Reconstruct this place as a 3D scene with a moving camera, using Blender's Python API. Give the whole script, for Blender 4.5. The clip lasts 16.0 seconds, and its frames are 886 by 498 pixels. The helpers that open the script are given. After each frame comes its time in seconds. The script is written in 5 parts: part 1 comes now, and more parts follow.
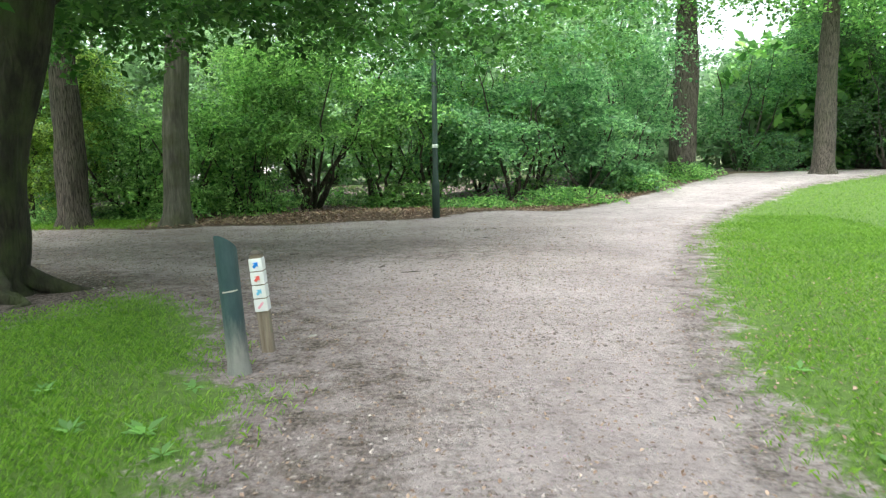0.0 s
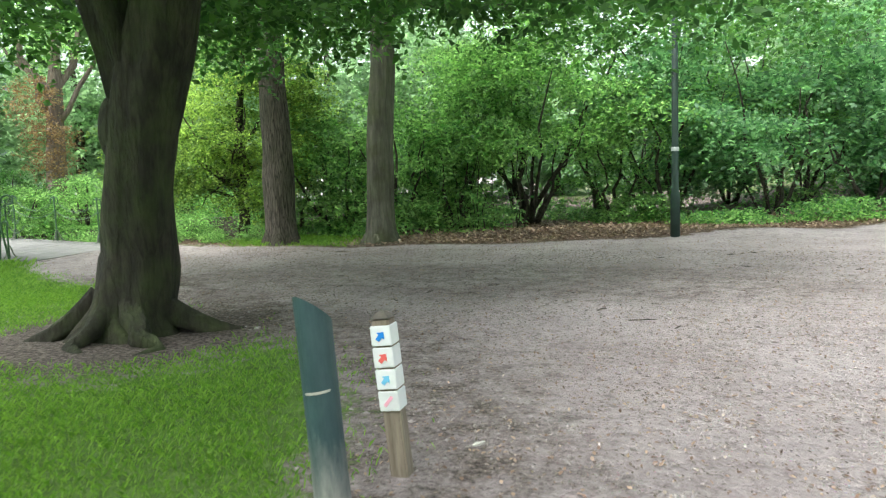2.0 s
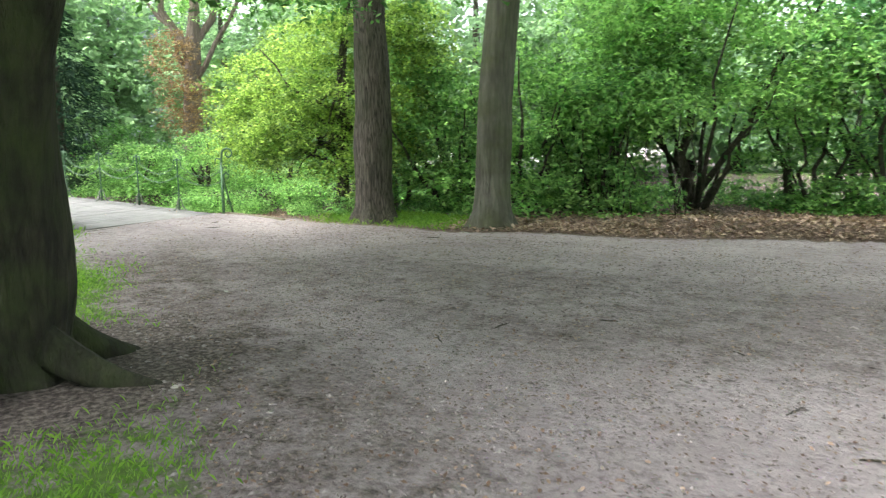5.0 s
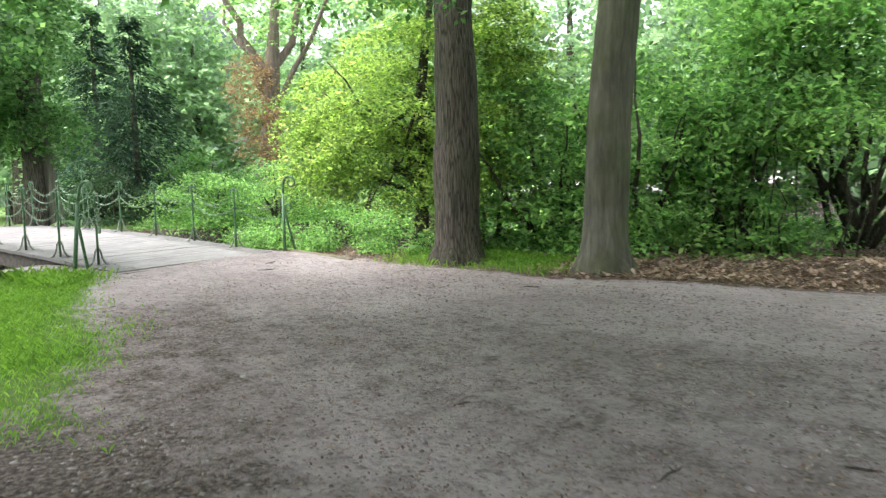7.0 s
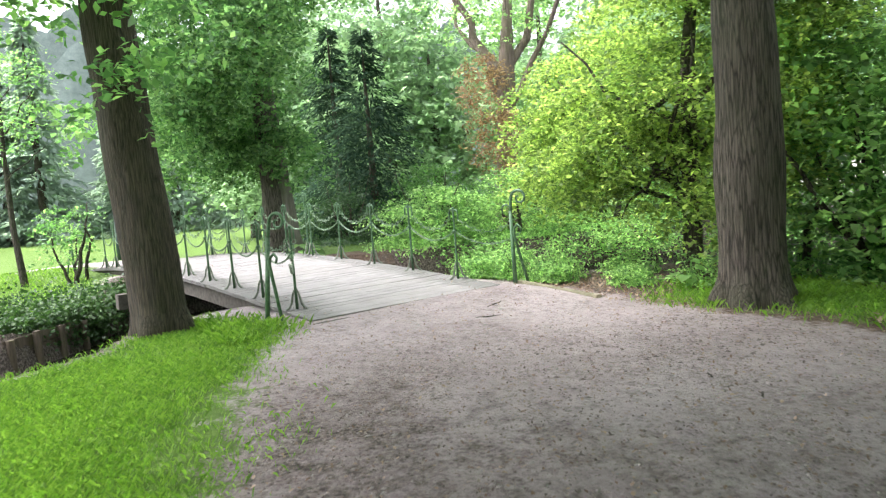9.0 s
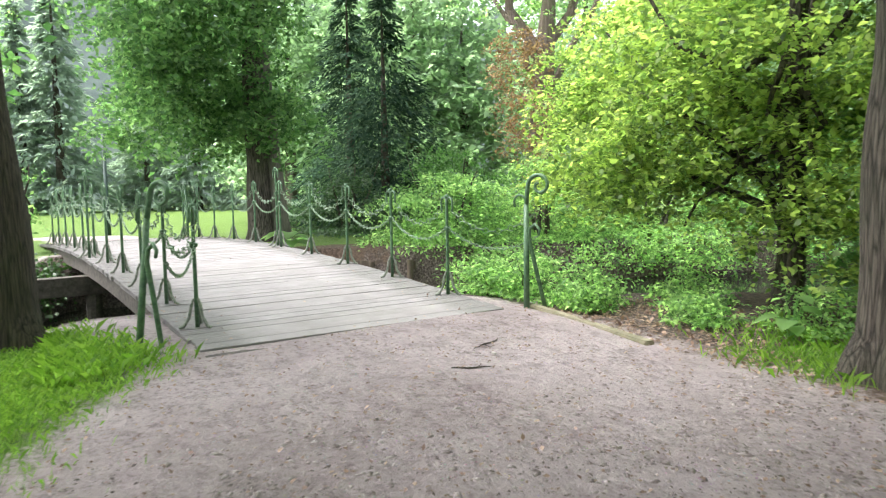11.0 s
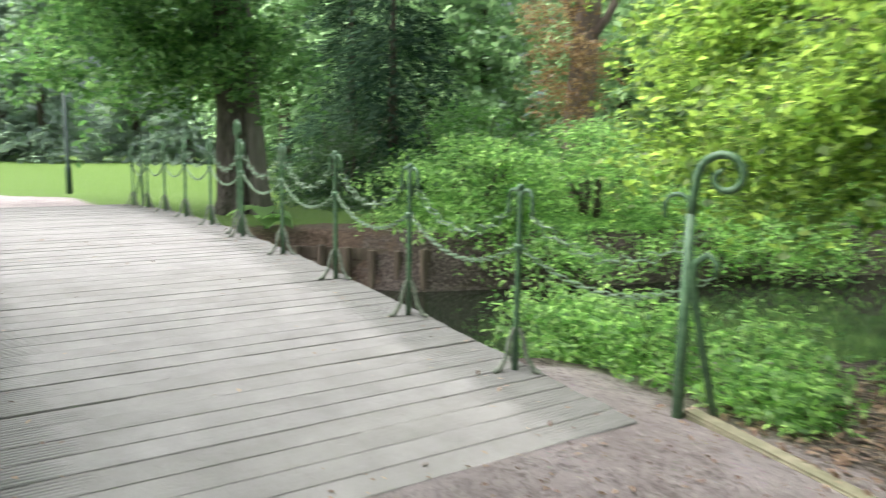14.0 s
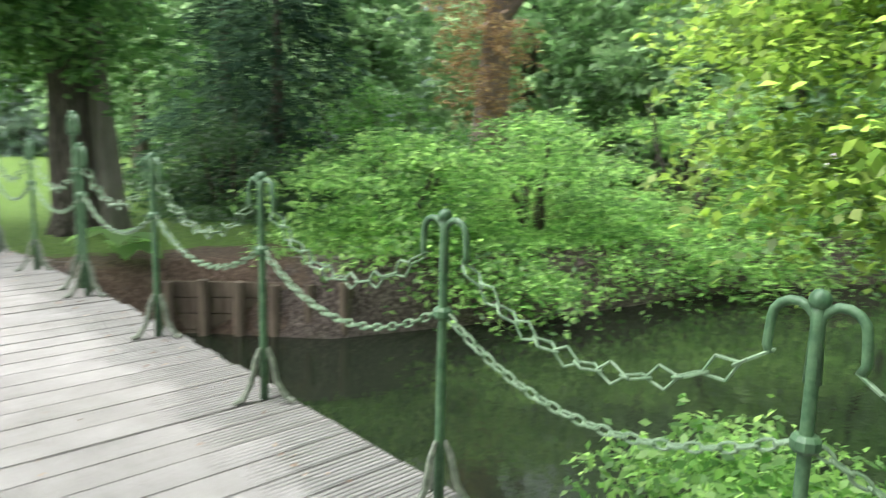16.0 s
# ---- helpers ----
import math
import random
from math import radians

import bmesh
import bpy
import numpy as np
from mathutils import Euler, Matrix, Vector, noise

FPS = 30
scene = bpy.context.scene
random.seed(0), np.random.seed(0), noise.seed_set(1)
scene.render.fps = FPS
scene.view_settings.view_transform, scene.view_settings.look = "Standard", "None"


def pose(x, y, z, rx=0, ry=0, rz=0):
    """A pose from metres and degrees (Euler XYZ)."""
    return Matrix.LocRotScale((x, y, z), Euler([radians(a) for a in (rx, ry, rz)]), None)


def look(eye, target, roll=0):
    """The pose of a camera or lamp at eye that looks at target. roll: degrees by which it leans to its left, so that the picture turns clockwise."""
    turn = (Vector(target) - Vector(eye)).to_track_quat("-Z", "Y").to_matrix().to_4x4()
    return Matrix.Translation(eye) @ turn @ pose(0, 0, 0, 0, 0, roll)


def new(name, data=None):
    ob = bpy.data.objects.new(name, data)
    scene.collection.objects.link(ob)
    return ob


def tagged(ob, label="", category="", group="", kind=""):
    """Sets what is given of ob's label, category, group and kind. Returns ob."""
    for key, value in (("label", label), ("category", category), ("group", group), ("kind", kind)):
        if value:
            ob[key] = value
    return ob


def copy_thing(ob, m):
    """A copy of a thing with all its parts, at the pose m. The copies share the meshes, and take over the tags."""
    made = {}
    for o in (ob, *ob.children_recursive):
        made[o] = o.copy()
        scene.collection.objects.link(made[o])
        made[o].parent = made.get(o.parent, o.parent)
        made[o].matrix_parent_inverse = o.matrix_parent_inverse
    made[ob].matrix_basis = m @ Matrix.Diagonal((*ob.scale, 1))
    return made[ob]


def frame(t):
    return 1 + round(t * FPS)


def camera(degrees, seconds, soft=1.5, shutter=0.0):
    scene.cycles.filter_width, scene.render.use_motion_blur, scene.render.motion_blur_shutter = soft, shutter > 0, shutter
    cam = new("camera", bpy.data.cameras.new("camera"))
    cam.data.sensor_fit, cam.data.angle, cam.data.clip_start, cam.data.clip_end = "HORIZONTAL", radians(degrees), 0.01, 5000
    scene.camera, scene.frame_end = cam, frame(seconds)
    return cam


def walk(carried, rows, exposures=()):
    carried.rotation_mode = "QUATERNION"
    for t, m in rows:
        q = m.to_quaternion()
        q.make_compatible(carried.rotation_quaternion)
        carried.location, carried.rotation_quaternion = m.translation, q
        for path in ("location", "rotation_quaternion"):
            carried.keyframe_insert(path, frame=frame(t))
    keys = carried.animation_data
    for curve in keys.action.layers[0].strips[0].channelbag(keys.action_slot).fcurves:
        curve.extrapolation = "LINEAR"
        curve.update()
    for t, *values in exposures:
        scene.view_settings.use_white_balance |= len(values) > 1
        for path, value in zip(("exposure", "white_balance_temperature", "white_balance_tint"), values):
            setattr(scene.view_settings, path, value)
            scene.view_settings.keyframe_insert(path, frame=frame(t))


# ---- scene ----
cam = camera(62.1, 16.0, soft=1.2, shutter=0.35)
PATH = [
    (0, (0.86, 1.299, 1.689), (0.73, 3.278, 1.431), -0.9),
    (0.5, (0.826, 1.967, 1.679), (0.64, 3.946, 1.455), -0.4),
    (1, (0.718, 2.636, 1.667), (0.343, 4.591, 1.481), 0.8),
    (1.5, (0.67, 3.312, 1.654), (0.093, 5.215, 1.449), -0.1),
    (2, (0.575, 3.981, 1.63), (-0.156, 5.83, 1.415), -2.1),
    (2.5, (0.541, 4.681, 1.619), (-0.171, 6.538, 1.41), -3.3),
    (3, (0.473, 5.362, 1.586), (-0.236, 7.218, 1.36), -2.6),
    (3.5, (0.388, 6.008, 1.563), (-0.342, 7.859, 1.358), -1.7),
    (4, (0.224, 6.62, 1.536), (-0.728, 8.362, 1.29), -1.0),
    (4.5, (0.044, 7.211, 1.534), (-0.96, 8.922, 1.282), -1.0),
    (5, (-0.16, 7.705, 1.563), (-1.28, 9.336, 1.272), -0.6),
    (7.5, (-2.239, 10.229, 1.486), (-3.655, 11.631, 1.312), -1.4),
    (8, (-2.735, 10.749, 1.545), (-4.323, 11.944, 1.326), -1.9),
    (8.5, (-3.344, 11.174, 1.595), (-5.012, 12.258, 1.392), -3.9),
    (9, (-3.955, 11.681, 1.633), (-5.685, 12.669, 1.456), -4.6),
    (9.5, (-4.515, 12.163, 1.625), (-6.258, 13.127, 1.448), -3.5),
    (12, (-7.802, 14.468, 1.307), (-9.58, 15.364, 1.12), -0.3),
    (12.5, (-8.34, 14.63, 1.33), (-10.11, 15.541, 1.136), 0.0),
    (13, (-8.88, 14.7, 1.42), (-10.56, 15.77, 1.24), 0.7),
    (13.5, (-9.45, 14.85, 1.48), (-11.1, 15.96, 1.252), 1.4),
    (14, (-10.116, 15.134, 1.496), (-11.875, 16.039, 1.202), 1.1),
    (14.5, (-10.84, 15.324, 1.511), (-12.754, 15.81, 1.194), 0.8),
    (15, (-11.512, 15.427, 1.513), (-13.44, 15.827, 1.168), 0.3),
    (15.5, (-12.22, 15.63, 1.565), (-14.063, 16.323, 1.216), 0.6),
    (16, (-12.895, 15.773, 1.592), (-14.46, 16.977, 1.276), 1.3),
]
walk(cam, [(t, look(eye, target, roll)) for t, eye, target, roll in PATH], [(0.0, 1.82, 6300, 1), (2.0, 1.95, 6300, 2), (3.5, 2.18, 6300, 4), (4.5, 2.22, 6300, 6), (7.5, 2.28, 6300, 12), (9.5, 2.28, 6350, 13), (12.0, 2.12, 6400, 13), (14.0, 1.87, 6400, 9), (16.0, 1.9, 6400, 6)])

# ---- light ----
SUN_ELEV, SUN_AZ = 55.0, 200.0
world = bpy.data.worlds.new("overcast_sky")
scene.world = world
world.use_nodes = True
wn = world.node_tree.nodes
wl = world.node_tree.links
sky = wn.new("ShaderNodeTexSky")
sky.sky_type = "NISHITA"
sky.sun_disc = False
sky.sun_elevation = radians(SUN_ELEV)
sky.sun_rotation = radians(SUN_AZ)
sky.air_density, sky.dust_density, sky.ozone_density = 1.0, 4.0, 1.0
hsv = wn.new("ShaderNodeHueSaturation")
hsv.inputs["Saturation"].default_value = 0.25
hsv.inputs["Value"].default_value = 1.0
wl.new(sky.outputs[0], hsv.inputs["Color"])
wl.new(hsv.outputs[0], wn["Background"].inputs[0])
wn["Background"].inputs[1].default_value = 0.15
sun = new("sun", bpy.data.lights.new("sun", "SUN"))
sun.data.energy, sun.data.angle, sun.data.color = 0.9, radians(40), (1.0, 0.97, 0.92)
sun.matrix_world = look((0, 0, 30), (0.3 * 20, 0.5 * 20, 0))


# ---- materials ----
def mat(name):
    m = bpy.data.materials.new(name)
    m.use_nodes = True
    nt = m.node_tree
    return m, nt, nt.nodes["Principled BSDF"]


def node(nt, kind, **vals):
    n = nt.nodes.new(kind)
    for k, v in vals.items():
        n.inputs[k].default_value = v
    return n


def ramp(nt, fac, stops):
    r = nt.nodes.new("ShaderNodeValToRGB")
    el = r.color_ramp.elements
    while len(el) < len(stops):
        el.new(0.5)
    for e, (p, c) in zip(el, stops):
        e.position, e.color = p, (*c, 1)
    nt.links.new(fac, r.inputs[0])
    return r.outputs[0]


def mix(nt, fac, a, b, mode="MIX"):
    n = nt.nodes.new("ShaderNodeMix")
    n.data_type, n.blend_type = "RGBA", mode
    for sock, v in ((n.inputs[0], fac), (n.inputs[6], a), (n.inputs[7], b)):
        if isinstance(v, (int, float)):
            sock.default_value = v
        elif isinstance(v, tuple):
            sock.default_value = (*v, 1)
        else:
            nt.links.new(v, sock)
    return n.outputs[2]


def maths(nt, op, a, b=0.0, c=0.0):
    n = nt.nodes.new("ShaderNodeMath")
    n.operation = op
    for sock, v in zip(n.inputs, (a, b, c)):
        if isinstance(v, (int, float)):
            sock.default_value = v
        else:
            nt.links.new(v, sock)
    return n.outputs[0]


def noise_tex(nt, coord, scale, detail=5.0, rough=0.6):
    n = node(nt, "ShaderNodeTexNoise", Scale=scale, Detail=detail, Roughness=rough)
    nt.links.new(coord, n.inputs["Vector"])
    return n.outputs[0]


def coords(nt, which="Object", scale=None):
    c = nt.nodes.new("ShaderNodeTexCoord").outputs[which]
    if scale:
        mp = nt.nodes.new("ShaderNodeMapping")
        mp.inputs["Scale"].default_value = scale
        nt.links.new(c, mp.inputs[0])
        c = mp.outputs[0]
    return c


def bump(nt, bsdf, height, strength=0.5, dist=0.02):
    b = node(nt, "ShaderNodeBump", Strength=strength, Distance=dist)
    nt.links.new(height, b.inputs["Height"])
    nt.links.new(b.outputs[0], bsdf.inputs["Normal"])


def leaf_mat(name, dark, mid, light, translucent=0.45):
    m, nt, b = mat(name)
    geo = nt.nodes.new("ShaderNodeNewGeometry")
    big = noise_tex(nt, coords(nt), 0.45, 2.0)
    f = maths(nt, "ADD", maths(nt, "MULTIPLY", geo.outputs["Random Per Island"], 0.7), maths(nt, "MULTIPLY", big, 0.6))
    f = maths(nt, "SUBTRACT", f, 0.1)
    col = ramp(nt, f, [(0.12, dark), (0.5, mid), (0.95, light)])
    nt.links.new(col, b.inputs["Base Color"])
    b.inputs["Roughness"].default_value = 0.5
    tr = nt.nodes.new("ShaderNodeBsdfTranslucent")
    warm = mix(nt, 1.0, col, (2.3, 2.5, 1.75), "MULTIPLY")
    nt.links.new(warm, tr.inputs[0])
    ms = nt.nodes.new("ShaderNodeMixShader")
    ms.inputs[0].default_value = translucent
    nt.links.new(b.outputs[0], ms.inputs[1])
    nt.links.new(tr.outputs[0], ms.inputs[2])
    nt.links.new(ms.outputs[0], nt.nodes["Material Output"].inputs[0])
    return m


# Darker green: underside shade of the overhanging crowns put into the leaf colour.
LEAF_SHADED = leaf_mat("shade_darkened_leaf", (0.02, 0.054, 0.016), (0.055, 0.13, 0.035), (0.125, 0.235, 0.066), 0.48)
LEAF_MAPLE = leaf_mat("maple_leaf", (0.046, 0.086, 0.026), (0.135, 0.2, 0.052), (0.33, 0.4, 0.12), 0.6)
LEAF_SHRUB = leaf_mat("shrub_leaf", (0.038, 0.092, 0.038), (0.112, 0.22, 0.08), (0.26, 0.39, 0.15), 0.58)
LEAF_COOL = leaf_mat("cool_shrub_leaf", (0.038, 0.088, 0.05), (0.1, 0.196, 0.103), (0.22, 0.35, 0.185), 0.55)
LEAF_DROOP = leaf_mat("drooping_leaf", (0.032, 0.076, 0.03), (0.085, 0.168, 0.065), (0.19, 0.3, 0.125), 0.54)
LEAF_DARK = leaf_mat("dark_leaf", (0.02, 0.045, 0.018), (0.035, 0.075, 0.028), (0.06, 0.12, 0.04), 0.3)
LEAF_SPRUCE = leaf_mat("spruce_needle", (0.014, 0.03, 0.02), (0.034, 0.062, 0.043), (0.075, 0.118, 0.08), 0.22)
LEAF_RED = leaf_mat("copper_leaf", (0.12, 0.07, 0.045), (0.22, 0.13, 0.08), (0.33, 0.23, 0.14), 0.4)
# Far woods: distance haze is painted into the pale leaf colour.
LEAF_FAR_HAZED = leaf_mat("haze_paled_leaf", (0.115, 0.168, 0.115), (0.188, 0.262, 0.18), (0.285, 0.37, 0.265), 0.55)
LEAF_HAZEL = leaf_mat("hazel_leaf", (0.05, 0.108, 0.042), (0.142, 0.245, 0.094), (0.31, 0.43, 0.18), 0.62)
# Far meadow trees and conifers: mist put into the grey-green colour.
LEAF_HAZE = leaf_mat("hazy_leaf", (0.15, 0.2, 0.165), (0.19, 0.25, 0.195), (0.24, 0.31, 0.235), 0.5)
LEAF_CONIFER_HAZED = leaf_mat("haze_paled_conifer_leaf", (0.18, 0.223, 0.213), (0.2, 0.247, 0.235), (0.225, 0.273, 0.26), 0.6)
for m in (LEAF_CONIFER_HAZED, LEAF_SPRUCE, LEAF_FAR_HAZED):
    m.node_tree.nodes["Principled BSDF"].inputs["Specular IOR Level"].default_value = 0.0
LEAF_IVY = leaf_mat("ivy_leaf", (0.018, 0.045, 0.014), (0.035, 0.08, 0.022), (0.07, 0.14, 0.035), 0.2)
GRASS_BLADE = leaf_mat("grass_blade", (0.055, 0.115, 0.014), (0.112, 0.215, 0.024), (0.195, 0.315, 0.05), 0.42)
LITTER_LEAF = leaf_mat("dry_leaf", (0.09, 0.05, 0.034), (0.2, 0.125, 0.09), (0.4, 0.29, 0.22), 0.1)


# Haze over the far wood, painted as a pale colour and faint glow.
PAINTED_MIST, nt, b = mat("mist_painted_wood")
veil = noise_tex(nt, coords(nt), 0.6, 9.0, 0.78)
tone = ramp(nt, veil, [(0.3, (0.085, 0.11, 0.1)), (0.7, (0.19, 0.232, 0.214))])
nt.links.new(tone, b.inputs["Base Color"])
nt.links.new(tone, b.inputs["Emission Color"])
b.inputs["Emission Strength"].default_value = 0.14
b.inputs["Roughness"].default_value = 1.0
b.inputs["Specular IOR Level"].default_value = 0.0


def bark_mat(name, dark, light, moss=0.3, ridge=28.0, stretch=0.16, crack=0.35, green_tone=(0.045, 0.062, 0.02), blots=0.0):
    m, nt, b = mat(name)
    c = coords(nt, "Object", (1, 1, stretch))
    w = noise_tex(nt, c, ridge, 6.0, 0.65)
    v = node(nt, "ShaderNodeTexVoronoi", Scale=ridge * 0.8)
    v.feature = "DISTANCE_TO_EDGE"
    nt.links.new(c, v.inputs["Vector"])
    stain = noise_tex(nt, coords(nt), 1.6, 4.0)
    furrow = maths(nt, "MULTIPLY", w, ramp(nt, v.outputs["Distance"], [(0.0, (crack, crack, crack)), (0.16, (1, 1, 1))]))
    col = ramp(nt, furrow, [(0.22, dark), (0.6, light)])
    green = maths(nt, "MULTIPLY", ramp(nt, stain, [(0.42, (0, 0, 0)), (0.68, (1, 1, 1))]), moss)
    col = mix(nt, green, col, green_tone)
    wet = noise_tex(nt, coords(nt, "Object", (1, 1, 0.45)), 4.5, 5.0, 0.6)
    col = mix(nt, maths(nt, "MULTIPLY", ramp(nt, wet, [(0.42, (0, 0, 0)), (0.64, (1, 1, 1))]), blots), col, (0.012, 0.01, 0.008))
    nt.links.new(col, b.inputs["Base Color"])
    b.inputs["Roughness"].default_value = 0.9
    bump(nt, b, maths(nt, "ADD", w, maths(nt, "MULTIPLY", furrow, 1.5)), 1.0, 0.05)
    return m


BARK_OLD = bark_mat("mossy_bark", (0.01, 0.009, 0.006), (0.06, 0.053, 0.034), 0.95, 13, 0.2, 0.7, (0.055, 0.074, 0.02), 0.7)
BARK_OAK = bark_mat("furrowed_bark", (0.022, 0.017, 0.013), (0.185, 0.154, 0.126), 0.3, 36, 0.08, 0.48)
BARK_PALE = bark_mat("pale_grey_bark", (0.09, 0.083, 0.065), (0.22, 0.2, 0.165), 0.4, 14, 0.08, 0.85)
BARK_COPPER = bark_mat("pink_grey_bark", (0.12, 0.09, 0.075), (0.26, 0.2, 0.17), 0.2, 14, 0.1, 0.8)
BARK_RIDGE = bark_mat("deeply_ridged_bark", (0.012, 0.009, 0.007), (0.15, 0.118, 0.088), 0.25, 42, 0.06, 0.65)
BARK_BEECH = bark_mat("smooth_bark", (0.06, 0.057, 0.045), (0.19, 0.178, 0.145), 0.7, 12, 0.1, 0.8, (0.085, 0.1, 0.035), 0.3)
BARK_THIN = bark_mat("twig_bark", (0.04, 0.033, 0.025), (0.11, 0.09, 0.07), 0.4, 30)

BARK_CRUMB = leaf_mat("bark_crumb", (0.05, 0.035, 0.026), (0.11, 0.08, 0.062), (0.34, 0.28, 0.235), 0.02)

# ground: trodden earth, lawn, leaf litter, damp soil, mixed by painted cover
GROUND, nt, b = mat("park_ground")
c = coords(nt)
fine = noise_tex(nt, c, 24.0, 5.0, 0.66)
mid_n = noise_tex(nt, c, 3.2, 6.0, 0.65)
large = noise_tex(nt, c, 0.55, 4.0)
earth = ramp(nt, mid_n, [(0.3, (0.345, 0.282, 0.285)), (0.5, (0.5, 0.424, 0.43)), (0.72, (0.6, 0.525, 0.53))])
earth = mix(nt, 0.55, earth, ramp(nt, large, [(0.35, (0.35, 0.29, 0.29)), (0.65, (0.61, 0.535, 0.54))]))
clod = noise_tex(nt, c, 10.0, 7.0, 0.74)
worn = ramp(nt, noise_tex(nt, c, 0.9, 3.0), [(0.42, (0.35, 0.35, 0.35)), (0.58, (1, 1, 1))])
for grain_n, amount in ((fine, 0.62), (clod, 0.5)):
    pit = maths(nt, "MULTIPLY", ramp(nt, grain_n, [(0.36, (1, 1, 1)), (0.48, (0, 0, 0))]), worn)
    earth = mix(nt, maths(nt, "MULTIPLY", pit, amount), earth, (0.12, 0.09, 0.084))
scuff = noise_tex(nt, coords(nt, "Object", (1, 1.5, 1)), 5.5, 10.0, 0.78)
earth = mix(nt, maths(nt, "MULTIPLY", ramp(nt, scuff, [(0.38, (1, 1, 1)), (0.48, (0, 0, 0))]), 0.5), earth, (0.19, 0.152, 0.144))
earth = mix(nt, maths(nt, "MULTIPLY", ramp(nt, clod, [(0.57, (0, 0, 0)), (0.66, (1, 1, 1))]), 0.45), earth, (0.66, 0.59, 0.58))
pv = node(nt, "ShaderNodeTexVoronoi", Scale=34.0, Randomness=1.0)
nt.links.new(c, pv.inputs["Vector"])
peb = maths(nt, "MULTIPLY", maths(nt, "LESS_THAN", pv.outputs["Distance"], 0.2), maths(nt, "GREATER_THAN", mid_n, 0.52))
earth = mix(nt, maths(nt, "MULTIPLY", peb, 0.6), earth, pv.outputs["Color"], "SOFT_LIGHT")
lawn = ramp(nt, noise_tex(nt, c, 9.0, 6.0, 0.7), [(0.3, (0.07, 0.135, 0.02)), (0.55, (0.135, 0.235, 0.035)), (0.75, (0.205, 0.325, 0.06))])
soil = ramp(nt, fine, [(0.36, (0.04, 0.029, 0.024)), (0.5, (0.125, 0.097, 0.084)), (0.64, (0.27, 0.22, 0.197))])
litter = ramp(nt, noise_tex(nt, c, 20.0, 4.0, 0.75), [(0.3, (0.05, 0.032, 0.022)), (0.5, (0.13, 0.085, 0.06)), (0.72, (0.26, 0.19, 0.14))])


def cover(name, sharp=4.0):
    a = nt.nodes.new("ShaderNodeAttribute")
    a.attribute_name = name
    w = maths(nt, "ADD", a.outputs["Fac"], maths(nt, "MULTIPLY", maths(nt, "SUBTRACT", noise_tex(nt, c, 3.2, 7.0, 0.75), 0.5), 1.7))
    return ramp(nt, w, [(0.5 - 0.5 / sharp, (0, 0, 0)), (0.5 + 0.5 / sharp, (1, 1, 1))])


col = mix(nt, cover("cover_soil", 2.2), earth, soil)
col = mix(nt, cover("cover_litter"), col, litter)
col = mix(nt, cover("cover_grass"), col, lawn)
nt.links.new(col, b.inputs["Base Color"])
b.inputs["Roughness"].default_value = 0.95
bump(nt, b, maths(nt, "ADD", maths(nt, "ADD", fine, clod), maths(nt, "ADD", mid_n, maths(nt, "MULTIPLY", scuff, 1.6))), 1.0, 0.06)

WATER, nt, b = mat("dark_water")
b.inputs["Base Color"].default_value = (0.012, 0.016, 0.01, 1)
b.inputs["Roughness"].default_value = 0.03
b.inputs["IOR"].default_value = 1.33
bump(nt, b, noise_tex(nt, coords(nt), 2.6, 4.0), 0.12, 0.03)

PLANK, nt, b = mat("weathered_deck_board")
c = coords(nt)
info = nt.nodes.new("ShaderNodeObjectInfo")
sep = nt.nodes.new("ShaderNodeSeparateXYZ")
nt.links.new(c, sep.inputs[0])
shift = nt.nodes.new("ShaderNodeVectorMath")
shift.operation = "ADD"
comb = nt.nodes.new("ShaderNodeCombineXYZ")
nt.links.new(maths(nt, "MULTIPLY", info.outputs["Random"], 90.0), comb.inputs[2])
nt.links.new(c, shift.inputs[0])
nt.links.new(comb.outputs[0], shift.inputs[1])
mp = nt.nodes.new("ShaderNodeMapping")
mp.inputs["Scale"].default_value = (1, 0.06, 1)
nt.links.new(shift.outputs[0], mp.inputs[0])
grain = noise_tex(nt, mp.outputs[0], 60.0, 5.0, 0.7)
blot = noise_tex(nt, shift.outputs[0], 2.4, 5.0, 0.65)
wood = ramp(nt, grain, [(0.3, (0.15, 0.143, 0.14)), (0.7, (0.28, 0.27, 0.266))])
dust = ramp(nt, blot, [(0.3, (0.205, 0.19, 0.19)), (0.7, (0.335, 0.314, 0.314))])
away = maths(nt, "ABSOLUTE", sep.outputs[1])
dusty = maths(nt, "ADD", maths(nt, "SUBTRACT", 1.17, away), maths(nt, "MULTIPLY", maths(nt, "SUBTRACT", blot, 0.5), 0.6))
dusty = ramp(nt, dusty, [(0.0, (0, 0, 0)), (0.22, (1, 1, 1))])
col = mix(nt, maths(nt, "MULTIPLY", dusty, 0.85), wood, dust)
col = mix(nt, maths(nt, "MULTIPLY", info.outputs["Random"], 0.22), col, (0.2, 0.185, 0.165))
nt.links.new(col, b.inputs["Base Color"])
b.inputs["Roughness"].default_value = 0.85
wv = node(nt, "ShaderNodeTexWave", Scale=12.0, Distortion=0.0)
wv.bands_direction = "X"
nt.links.new(c, wv.inputs["Vector"])
ridge = maths(nt, "MULTIPLY", wv.outputs["Fac"], maths(nt, "SUBTRACT", 1.0, dusty))
gritty = noise_tex(nt, shift.outputs[0], 90.0, 3.0)
bump(nt, b, maths(nt, "ADD", ridge, maths(nt, "ADD", maths(nt, "MULTIPLY", grain, 0.4), maths(nt, "MULTIPLY", gritty, 0.3))), 0.9, 0.014)


